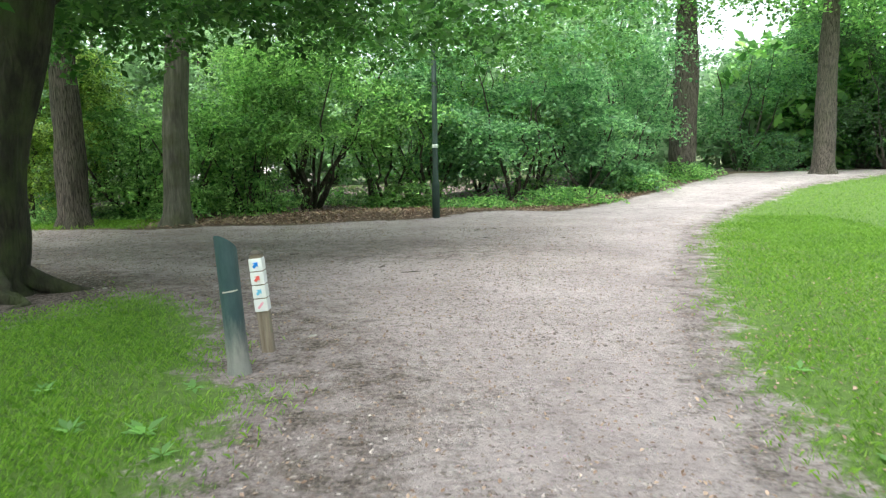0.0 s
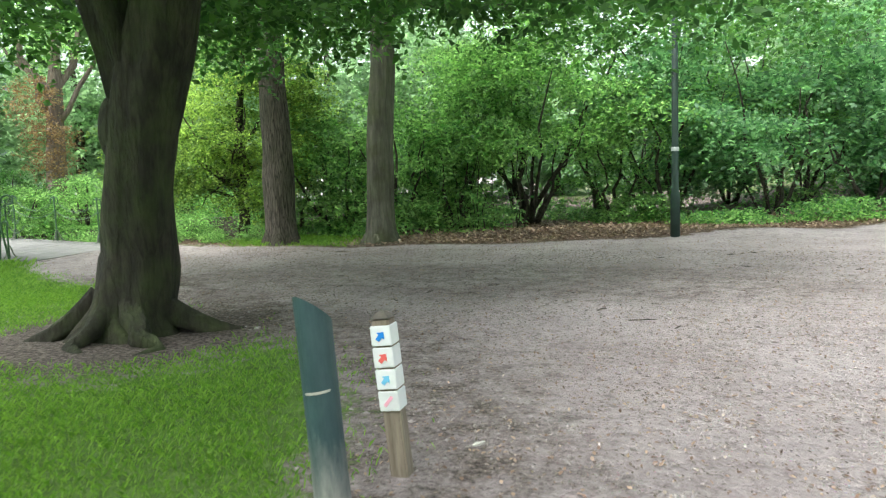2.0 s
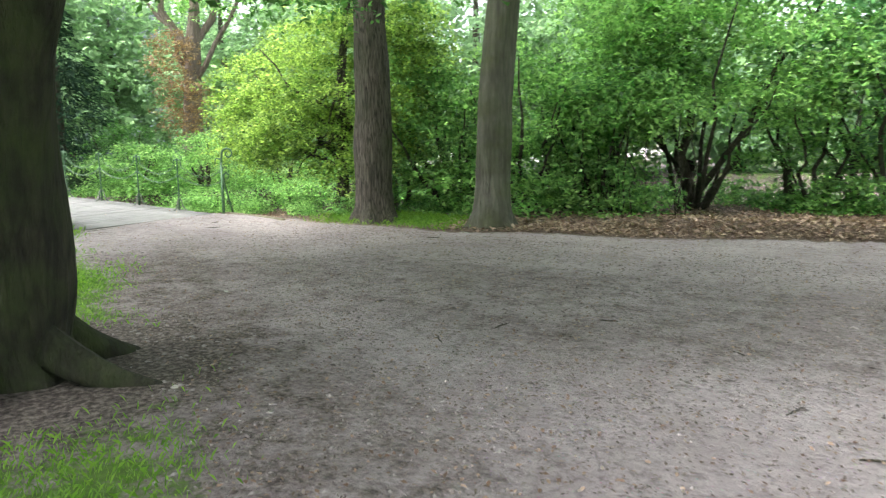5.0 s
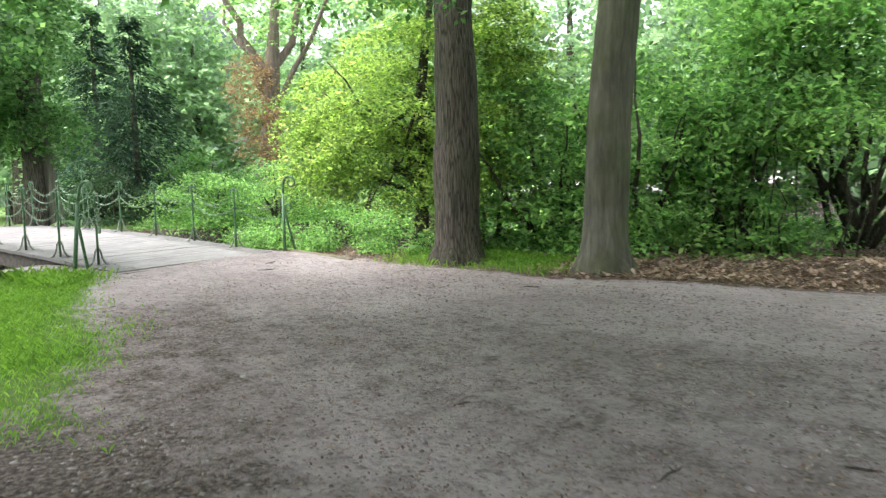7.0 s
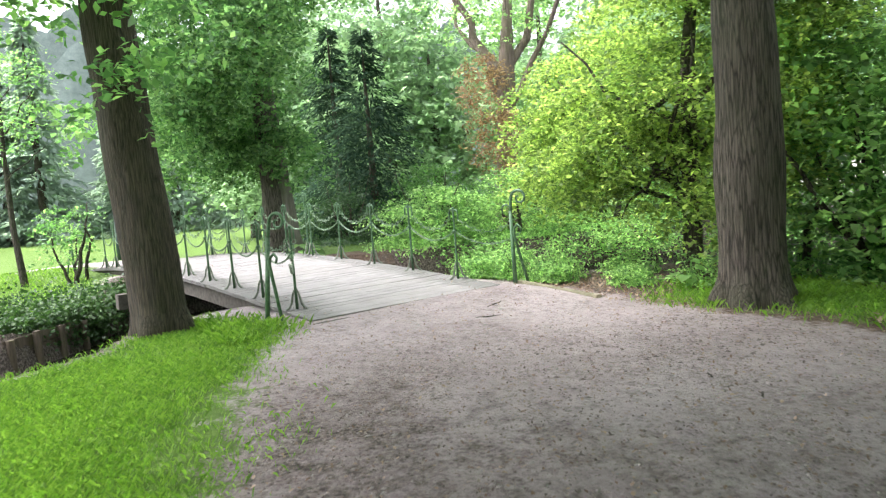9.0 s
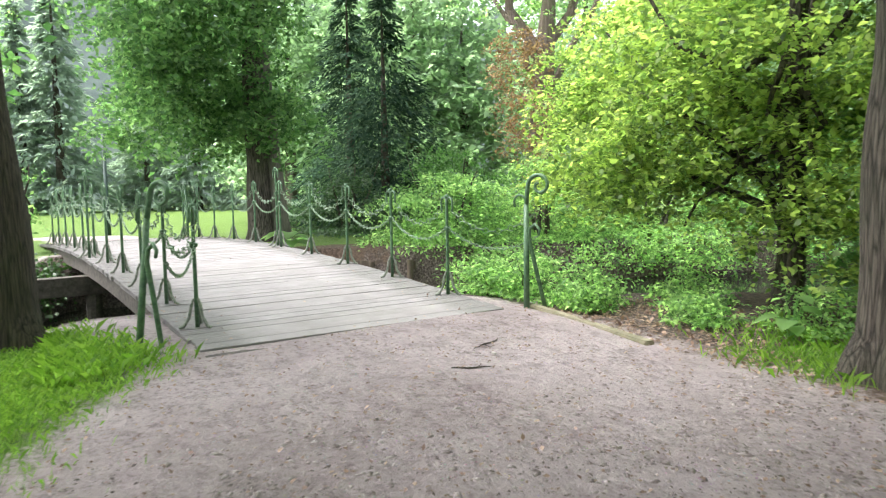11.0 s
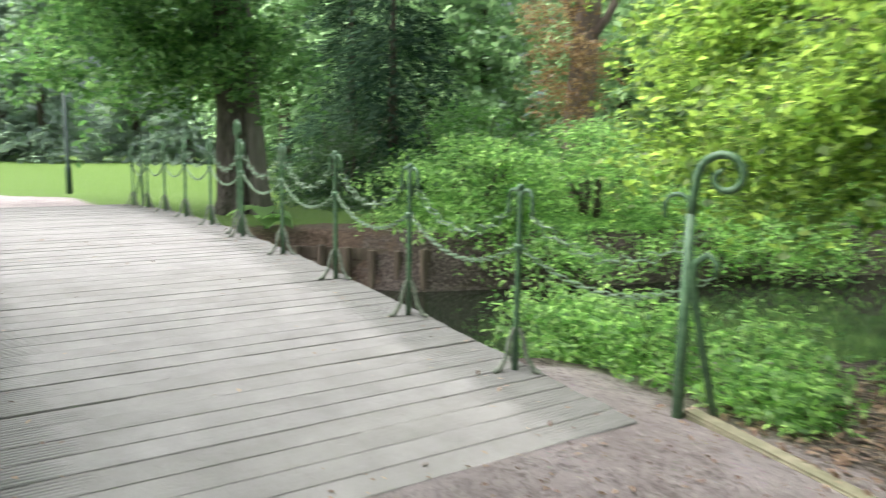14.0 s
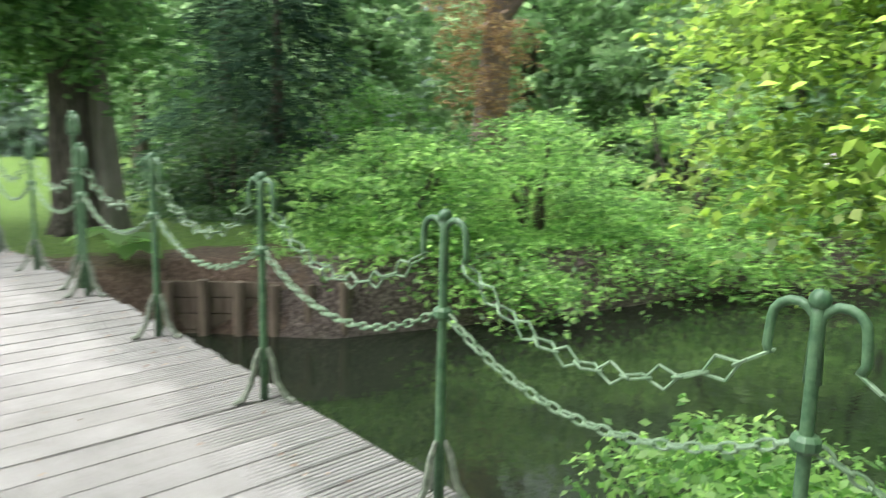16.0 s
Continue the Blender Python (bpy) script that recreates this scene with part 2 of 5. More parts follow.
def plain(name, a, bb, scale=8.0, rough=0.6, metal=0.0, bumpy=0.3, stretch=None, depth=0.01):
    m, nt, b = mat(name)
    n = noise_tex(nt, coords(nt, "Object", stretch), scale, 6.0, 0.65)
    nt.links.new(ramp(nt, n, [(0.32, a), (0.68, bb)]), b.inputs["Base Color"])
    b.inputs["Roughness"].default_value, b.inputs["Metallic"].default_value = rough, metal
    bump(nt, b, n, bumpy, depth)
    return m


IRON_GREEN = plain("flaking_green_paint", (0.03, 0.085, 0.04), (0.11, 0.2, 0.105), 22.0, 0.5, 0.0, 0.5)
IRON_FOOT = plain("worn_iron_foot", (0.07, 0.09, 0.065), (0.24, 0.26, 0.21), 30.0, 0.6)
CHAIN_GREEN = plain("worn_green_chain", (0.09, 0.17, 0.09), (0.24, 0.33, 0.22), 40.0, 0.5)
LAMP_GREEN = plain("dark_green_enamel", (0.012, 0.03, 0.024), (0.022, 0.05, 0.04), 5.0, 0.6, 0.0, 0.08)
BOLLARD_PAINT, nt, b = mat("blue_grey_bollard_paint")
c = coords(nt)
n = noise_tex(nt, coords(nt, "Object", (1, 1, 0.25)), 14.0, 6.0, 0.7)
sep = nt.nodes.new("ShaderNodeSeparateXYZ")
nt.links.new(c, sep.inputs[0])
splash = maths(nt, "ADD", maths(nt, "MULTIPLY", sep.outputs[2], -2.0), maths(nt, "ADD", 0.55, maths(nt, "MULTIPLY", n, 0.9)))
splash = ramp(nt, splash, [(0.05, (0, 0, 0)), (0.75, (1, 1, 1))])
col = mix(nt, splash, ramp(nt, n, [(0.3, (0.022, 0.05, 0.058)), (0.7, (0.05, 0.09, 0.098))]), ramp(nt, n, [(0.3, (0.15, 0.16, 0.155)), (0.7, (0.27, 0.27, 0.255))]))
nt.links.new(col, b.inputs["Base Color"])
b.inputs["Roughness"].default_value = 0.5
bump(nt, b, n, 0.15, 0.004)
POST_WOOD = plain("grey_post_wood", (0.13, 0.1, 0.075), (0.32, 0.27, 0.21), 18.0, 0.85, 0, 0.4, (1, 1, 0.1))
BEAM_WOOD = plain("dark_bridge_timber", (0.035, 0.03, 0.024), (0.11, 0.095, 0.08), 12.0, 0.85, 0, 0.5)
PILE_WOOD = plain("bank_timber", (0.06, 0.044, 0.031), (0.18, 0.138, 0.104), 12.0, 0.85, 0, 0.5, (1, 1, 0.15))
SIGN_WHITE = plain("white_plate", (0.72, 0.75, 0.76), (0.82, 0.83, 0.83), 6.0, 0.4, 0, 0.02)
SIGN_BLUE = plain("blue_print", (0.02, 0.2, 0.62), (0.03, 0.24, 0.7), 6.0, 0.4, 0, 0.02)
SIGN_RED = plain("red_print", (0.75, 0.1, 0.1), (0.8, 0.16, 0.14), 6.0, 0.4, 0, 0.02)
SIGN_CYAN = plain("cyan_print", (0.15, 0.5, 0.75), (0.2, 0.55, 0.8), 6.0, 0.4, 0, 0.02)
SIGN_PINK = plain("pink_print", (0.8, 0.4, 0.5), (0.85, 0.45, 0.55), 6.0, 0.4, 0, 0.02)
PAPER = plain("pale_scrap", (0.38, 0.36, 0.32), (0.55, 0.53, 0.48), 9.0, 0.7, 0, 0.1)
DUST = plain("packed_dust", (0.2, 0.185, 0.172), (0.33, 0.31, 0.295), 9.0, 0.95, 0, 0.4)
STONE = plain("pale_edging_board", (0.13, 0.125, 0.075), (0.27, 0.24, 0.17), 10.0, 0.9, 0, 0.5)


# ---- mesh helpers ----
def part(name, bm, material, parent=None, label=""):
    me = bpy.data.meshes.new(name)
    bm.to_mesh(me)
    bm.free()
    me.materials.append(material)
    ob = new(name, me)
    if parent:
        ob.parent = parent
    return tagged(ob, label)


def thing(name, m, label, category, group="", kind=""):
    ob = new(name)
    ob.matrix_world = m
    ob.empty_display_size = 0.1
    return tagged(ob, label, category, group, kind)


def smooth(ob):
    ob.data.shade_smooth()
    return ob


def box(bm, x0, x1, y0, y1, z0, z1, bevel=0.0):
    r = bmesh.ops.create_cube(bm, size=1, matrix=Matrix.Translation(((x0 + x1) / 2, (y0 + y1) / 2, (z0 + z1) / 2)) @ Matrix.Diagonal((x1 - x0, y1 - y0, z1 - z0, 1)))
    if bevel:
        edges = {e for v in r["verts"] for e in v.link_edges}
        bmesh.ops.bevel(bm, geom=list(edges), offset=bevel, segments=2, affect="EDGES")


def tube(bm, pts, radii, sides=8, rough=0.0, lobes=0, cap=True, seed=0.0):
    """A tube along points, its radius going from point to point."""
    pts = [Vector(p) for p in pts]
    rings, ref = [], Vector((1, 0, 0.01))
    for i, (p, r) in enumerate(zip(pts, radii)):
        d = (pts[min(i + 1, len(pts) - 1)] - pts[max(i - 1, 0)]).normalized()
        if abs(d.dot(ref)) > 0.95:
            ref = Vector((0, 1, 0.01))
        a = (ref - d * ref.dot(d)).normalized()
        bb = d.cross(a)
        ref = a
        ring = []
        for k in range(sides):
            t = 2 * math.pi * k / sides
            w = a * math.cos(t) + bb * math.sin(t)
            rr = r
            if rough:
                rr *= 1 + rough * noise.noise(p * 0.9 + w * 1.3 + Vector((seed, 0, 0))) + 0.16 * rough * noise.noise(Vector((w.x * 7, w.y * 7, p.z * 0.9 + seed)))
            if lobes:
                flare = max(0.0, 1 - i / 20.0)
                rr *= 1 + 0.28 * flare * flare * math.sin(lobes * t + seed)
            ring.append(bm.verts.new(p + w * rr))
        rings.append(ring)
    for q, s in zip(rings, rings[1:]):
        for k in range(sides):
            bm.faces.new((q[k], q[(k + 1) % sides], s[(k + 1) % sides], s[k]))
    if cap:
        bm.faces.new(rings[-1])
        bm.faces.new(rings[0][::-1])


def mesh_from(name, verts, faces, material):
    """A mesh from arrays of corners and of equal-sided faces."""
    me = bpy.data.meshes.new(name)
    k = faces.shape[1]
    me.vertices.add(len(verts))
    me.vertices.foreach_set("co", verts.astype(np.float32).ravel())
    me.loops.add(faces.size)
    me.loops.foreach_set("vertex_index", faces.astype(np.int32).ravel())
    me.polygons.add(len(faces))
    me.polygons.foreach_set("loop_start", np.arange(0, faces.size, k, dtype=np.int32))
    me.update(calc_edges=True)
    me.materials.append(material)
    return me


def unit(a):
    return a / np.maximum(np.linalg.norm(a, axis=1, keepdims=True), 1e-6)


def leaf_arrays(rng, spots, size, flat=0.6, along=None, slim=0.55):
    """Pointed folded leaves of four corners at the spots; flat: how level they lie."""
    n = len(spots)
    d = unit(rng.normal(size=(n, 3)) * (1, 1, 0.5) - (0, 0, 0.35)) if along is None else unit(along + rng.normal(size=(n, 3)) * 0.35)
    up = unit(rng.normal(size=(n, 3)) * (1 - flat) + (0, 0, flat))
    side = unit(np.cross(d, up))
    nor = np.cross(side, d)
    s = (size * rng.uniform(0.6, 1.3, n))[:, None]
    v = np.empty((n, 4, 3))
    v[:, 0] = spots
    v[:, 1] = spots + d * s * 0.45 + side * s * slim * 0.5 + nor * s * 0.1
    v[:, 2] = spots + d * s
    v[:, 3] = spots + d * s * 0.45 - side * s * slim * 0.5 + nor * s * 0.1
    return v.reshape(-1, 3), np.arange(n * 4).reshape(n, 4)


def sprays(rng, ells, twigs, per, reach):
    """Leaf spots on flat drooping sprays, spread through ellipsoids (x, y, z, rx, ry, rz)."""
    e = np.array(ells, float)
    vol = (e[:, 3] * e[:, 4] * e[:, 5]) ** 0.75
    pick = rng.choice(len(e), twigs, p=vol / vol.sum())
    u = unit(rng.normal(size=(twigs, 3))) * (rng.uniform(0.12, 1.0, (twigs, 1)) ** 0.5)
    c = e[pick, :3] + u * e[pick, 3:]
    out = unit(u * (1, 1, 0.25) + rng.normal(size=(twigs, 3)) * (0.5, 0.5, 0.1))
    out[:, 2] -= 0.2
    across = unit(np.cross(out, np.tile((0.0, 0.0, 1.0), (twigs, 1))))
    a = rng.uniform(-0.5, 1.0, (twigs, per))
    w = rng.normal(0, 0.33, (twigs, per)) * (1.1 - np.abs(a))
    p = c[:, None] + out[:, None] * (a * reach)[..., None] + across[:, None] * (w * reach)[..., None]
    p[..., 2] -= 0.22 * reach * (a ** 2) + rng.normal(0, 0.07 * reach, (twigs, per))
    return p.reshape(-1, 3)


def crown(parent, seed, ells, twigs, per, reach, size, material, name="crown", flat=0.6, slim=0.55):
    rng = np.random.default_rng(seed)
    spots = sprays(rng, ells, twigs, per, reach)
    lim = ground_height(spots[:, 0], spots[:, 1]) + 0.06
    spots[:, 2] = np.maximum(spots[:, 2], lim)
    v, f = leaf_arrays(rng, spots, size, flat, None, slim)
    base = np.array(parent.matrix_world.translation) if parent else np.zeros(3)
    ob = new(name, mesh_from(name, v - base, f, material))
    if parent:
        ob.parent = parent
    return ob


def layered(ells, plates, thick, seed):
    """Break rounded leaf masses up into level plates with gaps between them."""
    r = random.Random(seed)
    res = []
    for x, y, z, rx, ry, rz in ells:
        for k in range(plates):
            q = (k + r.uniform(0.2, 0.8)) / plates * 2 - 1
            w = math.sqrt(max(0.15, 1 - q * q))
            a = r.uniform(0, 2 * math.pi)
            f = r.uniform(0.1, 0.6) * w
            res.append((x + math.cos(a) * rx * f, y + math.sin(a) * ry * f, z + q * rz, rx * r.uniform(0.4, 0.75) * w, ry * r.uniform(0.45, 0.8) * w, thick))
    return res


# ---- plan ----
LAWN_WEST = [(-0.7, -30), (-0.7, 4.8), (-0.72, 6.3), (-1.45, 6.95), (-1.65, 8.1), (-2.1, 8.9), (-3.0, 9.75), (-4.2, 10.45), (-5.6, 11.1), (-7.0, 11.75), (-7.9, 12.5),
             (-9.7, 13.15), (-11.2, 13.7), (-12.3, 14.25), (-13.2, 14.35), (-14.75, 13.4), (-14.3, 12.85), (-13.45, 12.35), (-12.75, 11.2), (-12.9, 4), (-13.3, -30)]
LAWN_EAST = [(2.4, -30), (2.5, 4.8), (2.62, 7), (3.46, 10.8), (5.4, 17.5), (7.4, 21.5), (10.5, 25.5), (16, 29.5), (60, 40), (60, -30)]
BANK_GRASS = [(-10.9, 18.2), (-10.2, 18.05), (-9.5, 18.2), (-7.4, 18.5), (-7.4, 19.9), (-10, 21.0), (-10.8, 19.2)]
BANK_SOIL = [(-13.4, 18.15), (-9.4, 18.35), (-9.2, 21.0), (-13.6, 20.6)]
MEADOW = [(-18.0, -80), (-18.2, 11.4), (-19.8, 12.9), (-22.6, 13.3), (-22.6, 18.9), (-21.6, 22), (-19.8, 28), (-60, 90), (-300, 90), (-300, -80)]
FAR_PATH = [(-24, 14.9), (-28.5, 14.2), (-33, 11.6), (-39, 7.6), (-48, 3.4), (-64, -1), (-110, -8)]
WOODS = [(-9.5, 18.15), (-6.9, 18.35), (-3.6, 19.25), (-0.5, 20.25), (3.0, 22.2), (6.6, 26.2), (10.5, 31.0), (16, 34), (60, 45), (60, 200), (-40, 200), (-13, 21)]
POND = [(-13.2, -40), (-12.75, 11.0), (-13.5, 12.2), (-14.55, 12.7), (-14.95, 13.6), (-14.9, 14.5), (-14.2, 17.7), (-13.9, 19.2), (-12.6, 21.6), (-9.5, 22.8), (-6, 25.5), (0, 30), (3, 42), (-14, 40), (-19.6, 27), (-19.8, 23.8), (-20.6, 20.0), (-21.8, 18.7), (-21.9, 13.6), (-19.4, 12.6), (-17.6, 11.2), (-17.2, 6), (-17.5, -40)]
WATER_Z = -0.9


def signed(poly, x, y):
    """Distance to a polygon's edge, positive inside."""
    best = np.full(x.shape, 1e9)
    inside = np.zeros(x.shape, bool)
    for (ax, ay), (bx, by) in zip(poly, poly[1:] + poly[:1]):
        ex, ey = bx - ax, by - ay
        t = np.clip(((x - ax) * ex + (y - ay) * ey) / (ex * ex + ey * ey), 0, 1)
        best = np.minimum(best, np.hypot(x - ax - t * ex, y - ay - t * ey))
        if by != ay:
            cross = ((ay > y) != (by > y)) & (x < (bx - ax) * (y - ay) / (by - ay) + ax)
            inside ^= cross
    return np.where(inside, best, -best)


def line_distance(line, x, y):
    best = np.full(x.shape, 1e9)
    for (ax, ay), (bx, by) in zip(line, line[1:]):
        ex, ey = bx - ax, by - ay
        t = np.clip(((x - ax) * ex + (y - ay) * ey) / (ex * ex + ey * ey), 0, 1)
        best = np.minimum(best, np.hypot(x - ax - t * ex, y - ay - t * ey))
    return best


def ease(v):
    v = np.clip(v, 0, 1)
    return v * v * (3 - 2 * v)


def ground_height(x, y):
    x, y = np.asarray(x, float), np.asarray(y, float)
    z = 0.72 * ease((0.4 * x + y - 22) / 14) * ease((x + 6) / 10)
    z = z - 0.35 * ease((-16 - x) / 3) * ease((13.5 - y) / 2) * ease((x + 30) / 8) - 0.85 * ease((-26 - x) / 18)
    along, aside = (x + 12.65) * -0.994 + (y - 16.05) * -0.1094, (x + 12.65) * -0.1094 + (y - 16.05) * 0.994
    z = z + 0.085 * ease((along + 3.0) / 2.8) * ease((2.6 - np.abs(aside)) / 0.9)
    z = z + 0.018 * np.sin(x * 1.7 + 0.6 * y) * np.sin(y * 1.3 - 0.4 * x)
    z = z + 0.13 * ease(1.25 - np.hypot((x + 0.8) / 4.6, (y - 21.3) / 1.25))
    d = signed(POND, x, y)
    return z - (z + 1.6) * ease((d + 0.12) / 0.5)


# bridge: along its axis from the near end, and to the side
B0, BU, BN = Vector((-12.66, 16.15, 0)), Vector((-0.994, -0.1094, 0)), Vector((-0.1094, 0.994, 0))
BLEN, BHALF = 13.4, 1.53


def deck_z(s):
    return 0.1 + 0.26 * math.sin(math.pi * min(max(s, 0), BLEN) / BLEN)


def on_bridge(s, v, z=0.0):
    return B0 + BU * s + BN * v + Vector((0, 0, deck_z(s) + z))


# ---- ground ----
def build_ground():
    xs = np.concatenate([[-900, -400, -220, -150, -110, -85, -70], np.arange(-60, -30, 1.5), np.arange(-30, -23, 0.5), np.arange(-23, 12, 0.16), np.arange(12, 30, 0.8), [35, 45, 60, 90, 150, 400, 900]])
    ys = np.concatenate([[-900, -400, -150, -80, -50, -30], np.arange(-20, 1, 1.5), np.arange(1, 27, 0.16), np.arange(27, 45, 0.8), [50, 60, 80, 120, 250, 900]])
    gx, gy = np.meshgrid(xs, ys)
    x, y = gx.ravel(), gy.ravel()
    v = np.stack([x, y, ground_height(x, y)], 1)
    nx, ny = len(xs), len(ys)
    i = (np.arange(ny - 1)[:, None] * nx + np.arange(nx - 1)).ravel()
    f = np.stack([i, i + 1, i + nx + 1, i + nx], 1)
    me = mesh_from("ground", v, f, GROUND)
    me.shade_smooth()
    soft = lambda d, w: np.clip(0.5 + d / w, 0, 1)
    grass = np.maximum.reduce([soft(signed(p, x, y) - o, 1.1) for p, o in ((LAWN_WEST, 0.15), (LAWN_EAST, 0.2), (BANK_GRASS, 0.25), (MEADOW, 0.0))])
    root = np.hypot(x + 5.5, y - 9.93)
    grass = np.minimum(grass, soft(root - 1.9, 2.0))
    grass = np.maximum(grass, 0.5 * soft(signed(WOODS, x, y) - 6.5, 2.0))
    grass = np.minimum(grass, soft(line_distance(FAR_PATH, x, y) - 1.1, 0.6))
    deep = signed(WOODS, x, y)
    lit = soft(deep, 0.8) * (0.25 + 0.75 * soft(2.0 - deep, 1.2))
    lit = np.maximum(lit, soft(2.5 - np.hypot((x + 24) / 1.2, y - 19.3), 1.2))
    pond = signed(POND, x, y)
    # The ellipse round (-3.2, 14.2) lays a darker band across the path.
    soil = np.maximum.reduce([soft(pond + 0.3, 0.4), soft(2.2 - root, 2.2) * 0.9, 0.56 * soft(1.6 - np.abs(signed(LAWN_WEST, x, y)), 1.4) * ease((x + 11.2) / 2.0), 0.5 * soft(0.5 - np.abs(signed(LAWN_EAST, x, y)), 0.6), 0.42 * soft(1 - np.hypot((x + 3.2) / 7.0, (y - 14.2) / 2.0), 0.7), 0.9 * soft(signed(BANK_SOIL, x, y), 0.5), 0.9 * soft(deep - 2.0, 1.2)])
    for name, val in (("cover_grass", np.minimum(grass, soft(-pond - 0.15, 0.3))), ("cover_litter", lit), ("cover_soil", soil)):
        a = me.attributes.new(name, "FLOAT", "POINT")
        a.data.foreach_set("value", val.astype(np.float32))
    tagged(new("ground", me), "trodden sandy earth path between mown park lawns", "ground", kind="structure")
    w = bmesh.new()
    vs = [w.verts.new(p) for p in ((-24.5, -45, WATER_Z), (6, -45, WATER_Z), (6, 44, WATER_Z), (-24.5, 44, WATER_Z))]
    w.faces.new(vs)
    box_ = part("water", w, WATER)
    tagged(box_, "still dark pond water under the footbridge", "water", kind="structure")


build_ground()


# ---- trees ----
def trunk_part(parent, pts, radii, material, sides=20, rough=0.18, lobes=5, seed=1.0, name="trunk"):
    bm = bmesh.new()
    fine_p, fine_r = [], []
    for i in range(len(pts) - 1):
        steps = 7
        for k in range(steps):
            t = k / steps
            fine_p.append(Vector(pts[i]).lerp(Vector(pts[i + 1]), t))
            fine_r.append(radii[i] * (1 - t) + radii[i + 1] * t)
    fine_p.append(Vector(pts[-1]))
    fine_r.append(radii[-1])
    tube(bm, fine_p, fine_r, sides * 2, rough, lobes, True, seed)
    return smooth(part(name, bm, material, parent))


def limb(parent, a, b, r0, r1, material, seed, sag=0.0, name="limb"):
    rng = random.Random(seed)
    a, b = Vector(a), Vector(b)
    pts = []
    for i in range(7):
        t = i / 6
        p = a.lerp(b, t) + Vector((rng.uniform(-1, 1), rng.uniform(-1, 1), rng.uniform(-1, 1))) * 0.05 * (b - a).length * math.sin(t * math.pi)
        p.z -= sag * t * t
        pts.append(p)
    bm = bmesh.new()
    tube(bm, pts, [r0 + (r1 - r0) * i / 6 for i in range(7)], 7, 0.1, 0, True, seed)
    return smooth(part(name, bm, material, parent))


def tree(x, y, label, category="tree", name="tree", group=""):
    z = float(ground_height(x, y)) - 0.05
    return thing(name, Matrix.Translation((x, y, z)), label, category, group)


def big_tree(x, y, r, height, lean, label, bark, leaf, ells, twigs, per, reach, size, seed, flare=1.6, limbs=6, low=4.0, lobes=5, flat=0.6, rough=0.14):
    t = tree(x, y, label)
    hs = [0, 0.12, 0.35, 0.9, 2.2, 4.0, 6.5, height]
    rs = [r * flare, r * (1 + (flare - 1) * 0.62), r * (1 + (flare - 1) * 0.3), r * 1.06, r, r * 0.92, r * 0.75, r * 0.25]
    wob = random.Random(seed)
    rise = [min(h, 4.0) + 0.3 * max(h - 4.0, 0) for h in hs]
    pts = [(lean[0] * e + wob.uniform(-0.03, 0.03) * min(h, 2), lean[1] * e + wob.uniform(-0.03, 0.03) * min(h, 2), h - (0.15 if h == 0 else 0)) for h, e in zip(hs, rise)]
    trunk_part(t, pts, rs, bark, 24, rough, lobes, seed)
    base = t.matrix_world.translation
    for k in range(limbs):
        e = ells[k % len(ells)]
        h = low + (height - low) * 0.55 * k / max(1, limbs - 1)
        up = min(h, 4.0) + 0.3 * max(h - 4.0, 0)
        a = Vector((lean[0] * up, lean[1] * up, h))
        b = Vector((e[0], e[1], max(e[2], h * 0.9))) - base + Vector((wob.uniform(-1, 1), wob.uniform(-1, 1), wob.uniform(-0.3, 0.6)))
        limb(t, a, b, r * 0.3, r * 0.06, bark, seed * 10 + k)
    crown(t, seed, ells, twigs, per, reach, size, leaf, flat=flat)
    return t


def root_limb(t, ang, ln, r0, seed):
    """A surface root that dives into the earth."""
    rng = random.Random(seed)
    a = math.radians(ang)
    pts, rad = [], []
    for i in range(9):
        q = i / 8
        bend = 0.35 * q * q * rng.choice((-1, 1)) * 0.6
        d = 0.22 + ln * q
        pts.append((math.cos(a + bend) * d, math.sin(a + bend) * d, 0.42 * (1 - q) ** 2.2 + 0.05 - 0.1 * q * q))
        rad.append(r0 * (1 - 0.75 * q))
    bm = bmesh.new()
    tube(bm, pts, rad, 14, 0.42, 0, True, seed * 3.1)
    smooth(part("root", bm, BARK_OLD, t))


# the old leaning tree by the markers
# Crown masses at (-4, 6) and (-4.6, 6.6): unseen, added to shade the lawn.
old_tree = big_tree(-5.53, 10.02, 0.35, 9.0, (0.225, 0.02), "old leaning park tree with dark mossy bark and spreading roots", BARK_OLD, LEAF_SHADED,
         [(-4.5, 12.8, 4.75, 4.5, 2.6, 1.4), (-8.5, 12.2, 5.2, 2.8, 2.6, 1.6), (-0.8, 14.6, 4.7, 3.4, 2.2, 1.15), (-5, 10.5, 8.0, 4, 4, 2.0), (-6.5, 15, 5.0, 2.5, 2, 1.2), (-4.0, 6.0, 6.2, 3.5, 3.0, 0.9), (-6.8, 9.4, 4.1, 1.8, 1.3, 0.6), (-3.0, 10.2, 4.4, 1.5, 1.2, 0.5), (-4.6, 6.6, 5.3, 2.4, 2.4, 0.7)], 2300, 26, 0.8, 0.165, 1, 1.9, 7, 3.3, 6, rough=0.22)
for i, (ang, ln, r0) in enumerate(((15, 1.25, 0.16), (62, 0.9, 0.14), (-35, 1.1, 0.15), (-80, 0.95, 0.13), (-130, 1.0, 0.14), (170, 1.1, 0.15), (115, 0.8, 0.12))):
    root_limb(old_tree, ang, ln, r0, i)
bm = bmesh.new()
bmesh.ops.create_uvsphere(bm, u_segments=18, v_segments=12, radius=1.0, matrix=pose(0.27, -0.16, 2.2) @ Matrix.Diagonal((0.2, 0.2, 0.36, 1)))
for v in bm.verts:
    v.co += v.co.normalized() * 0.05 * noise.noise(v.co * 4)
smooth(part("burl", bm, BARK_OLD, old_tree))
bm = bmesh.new()
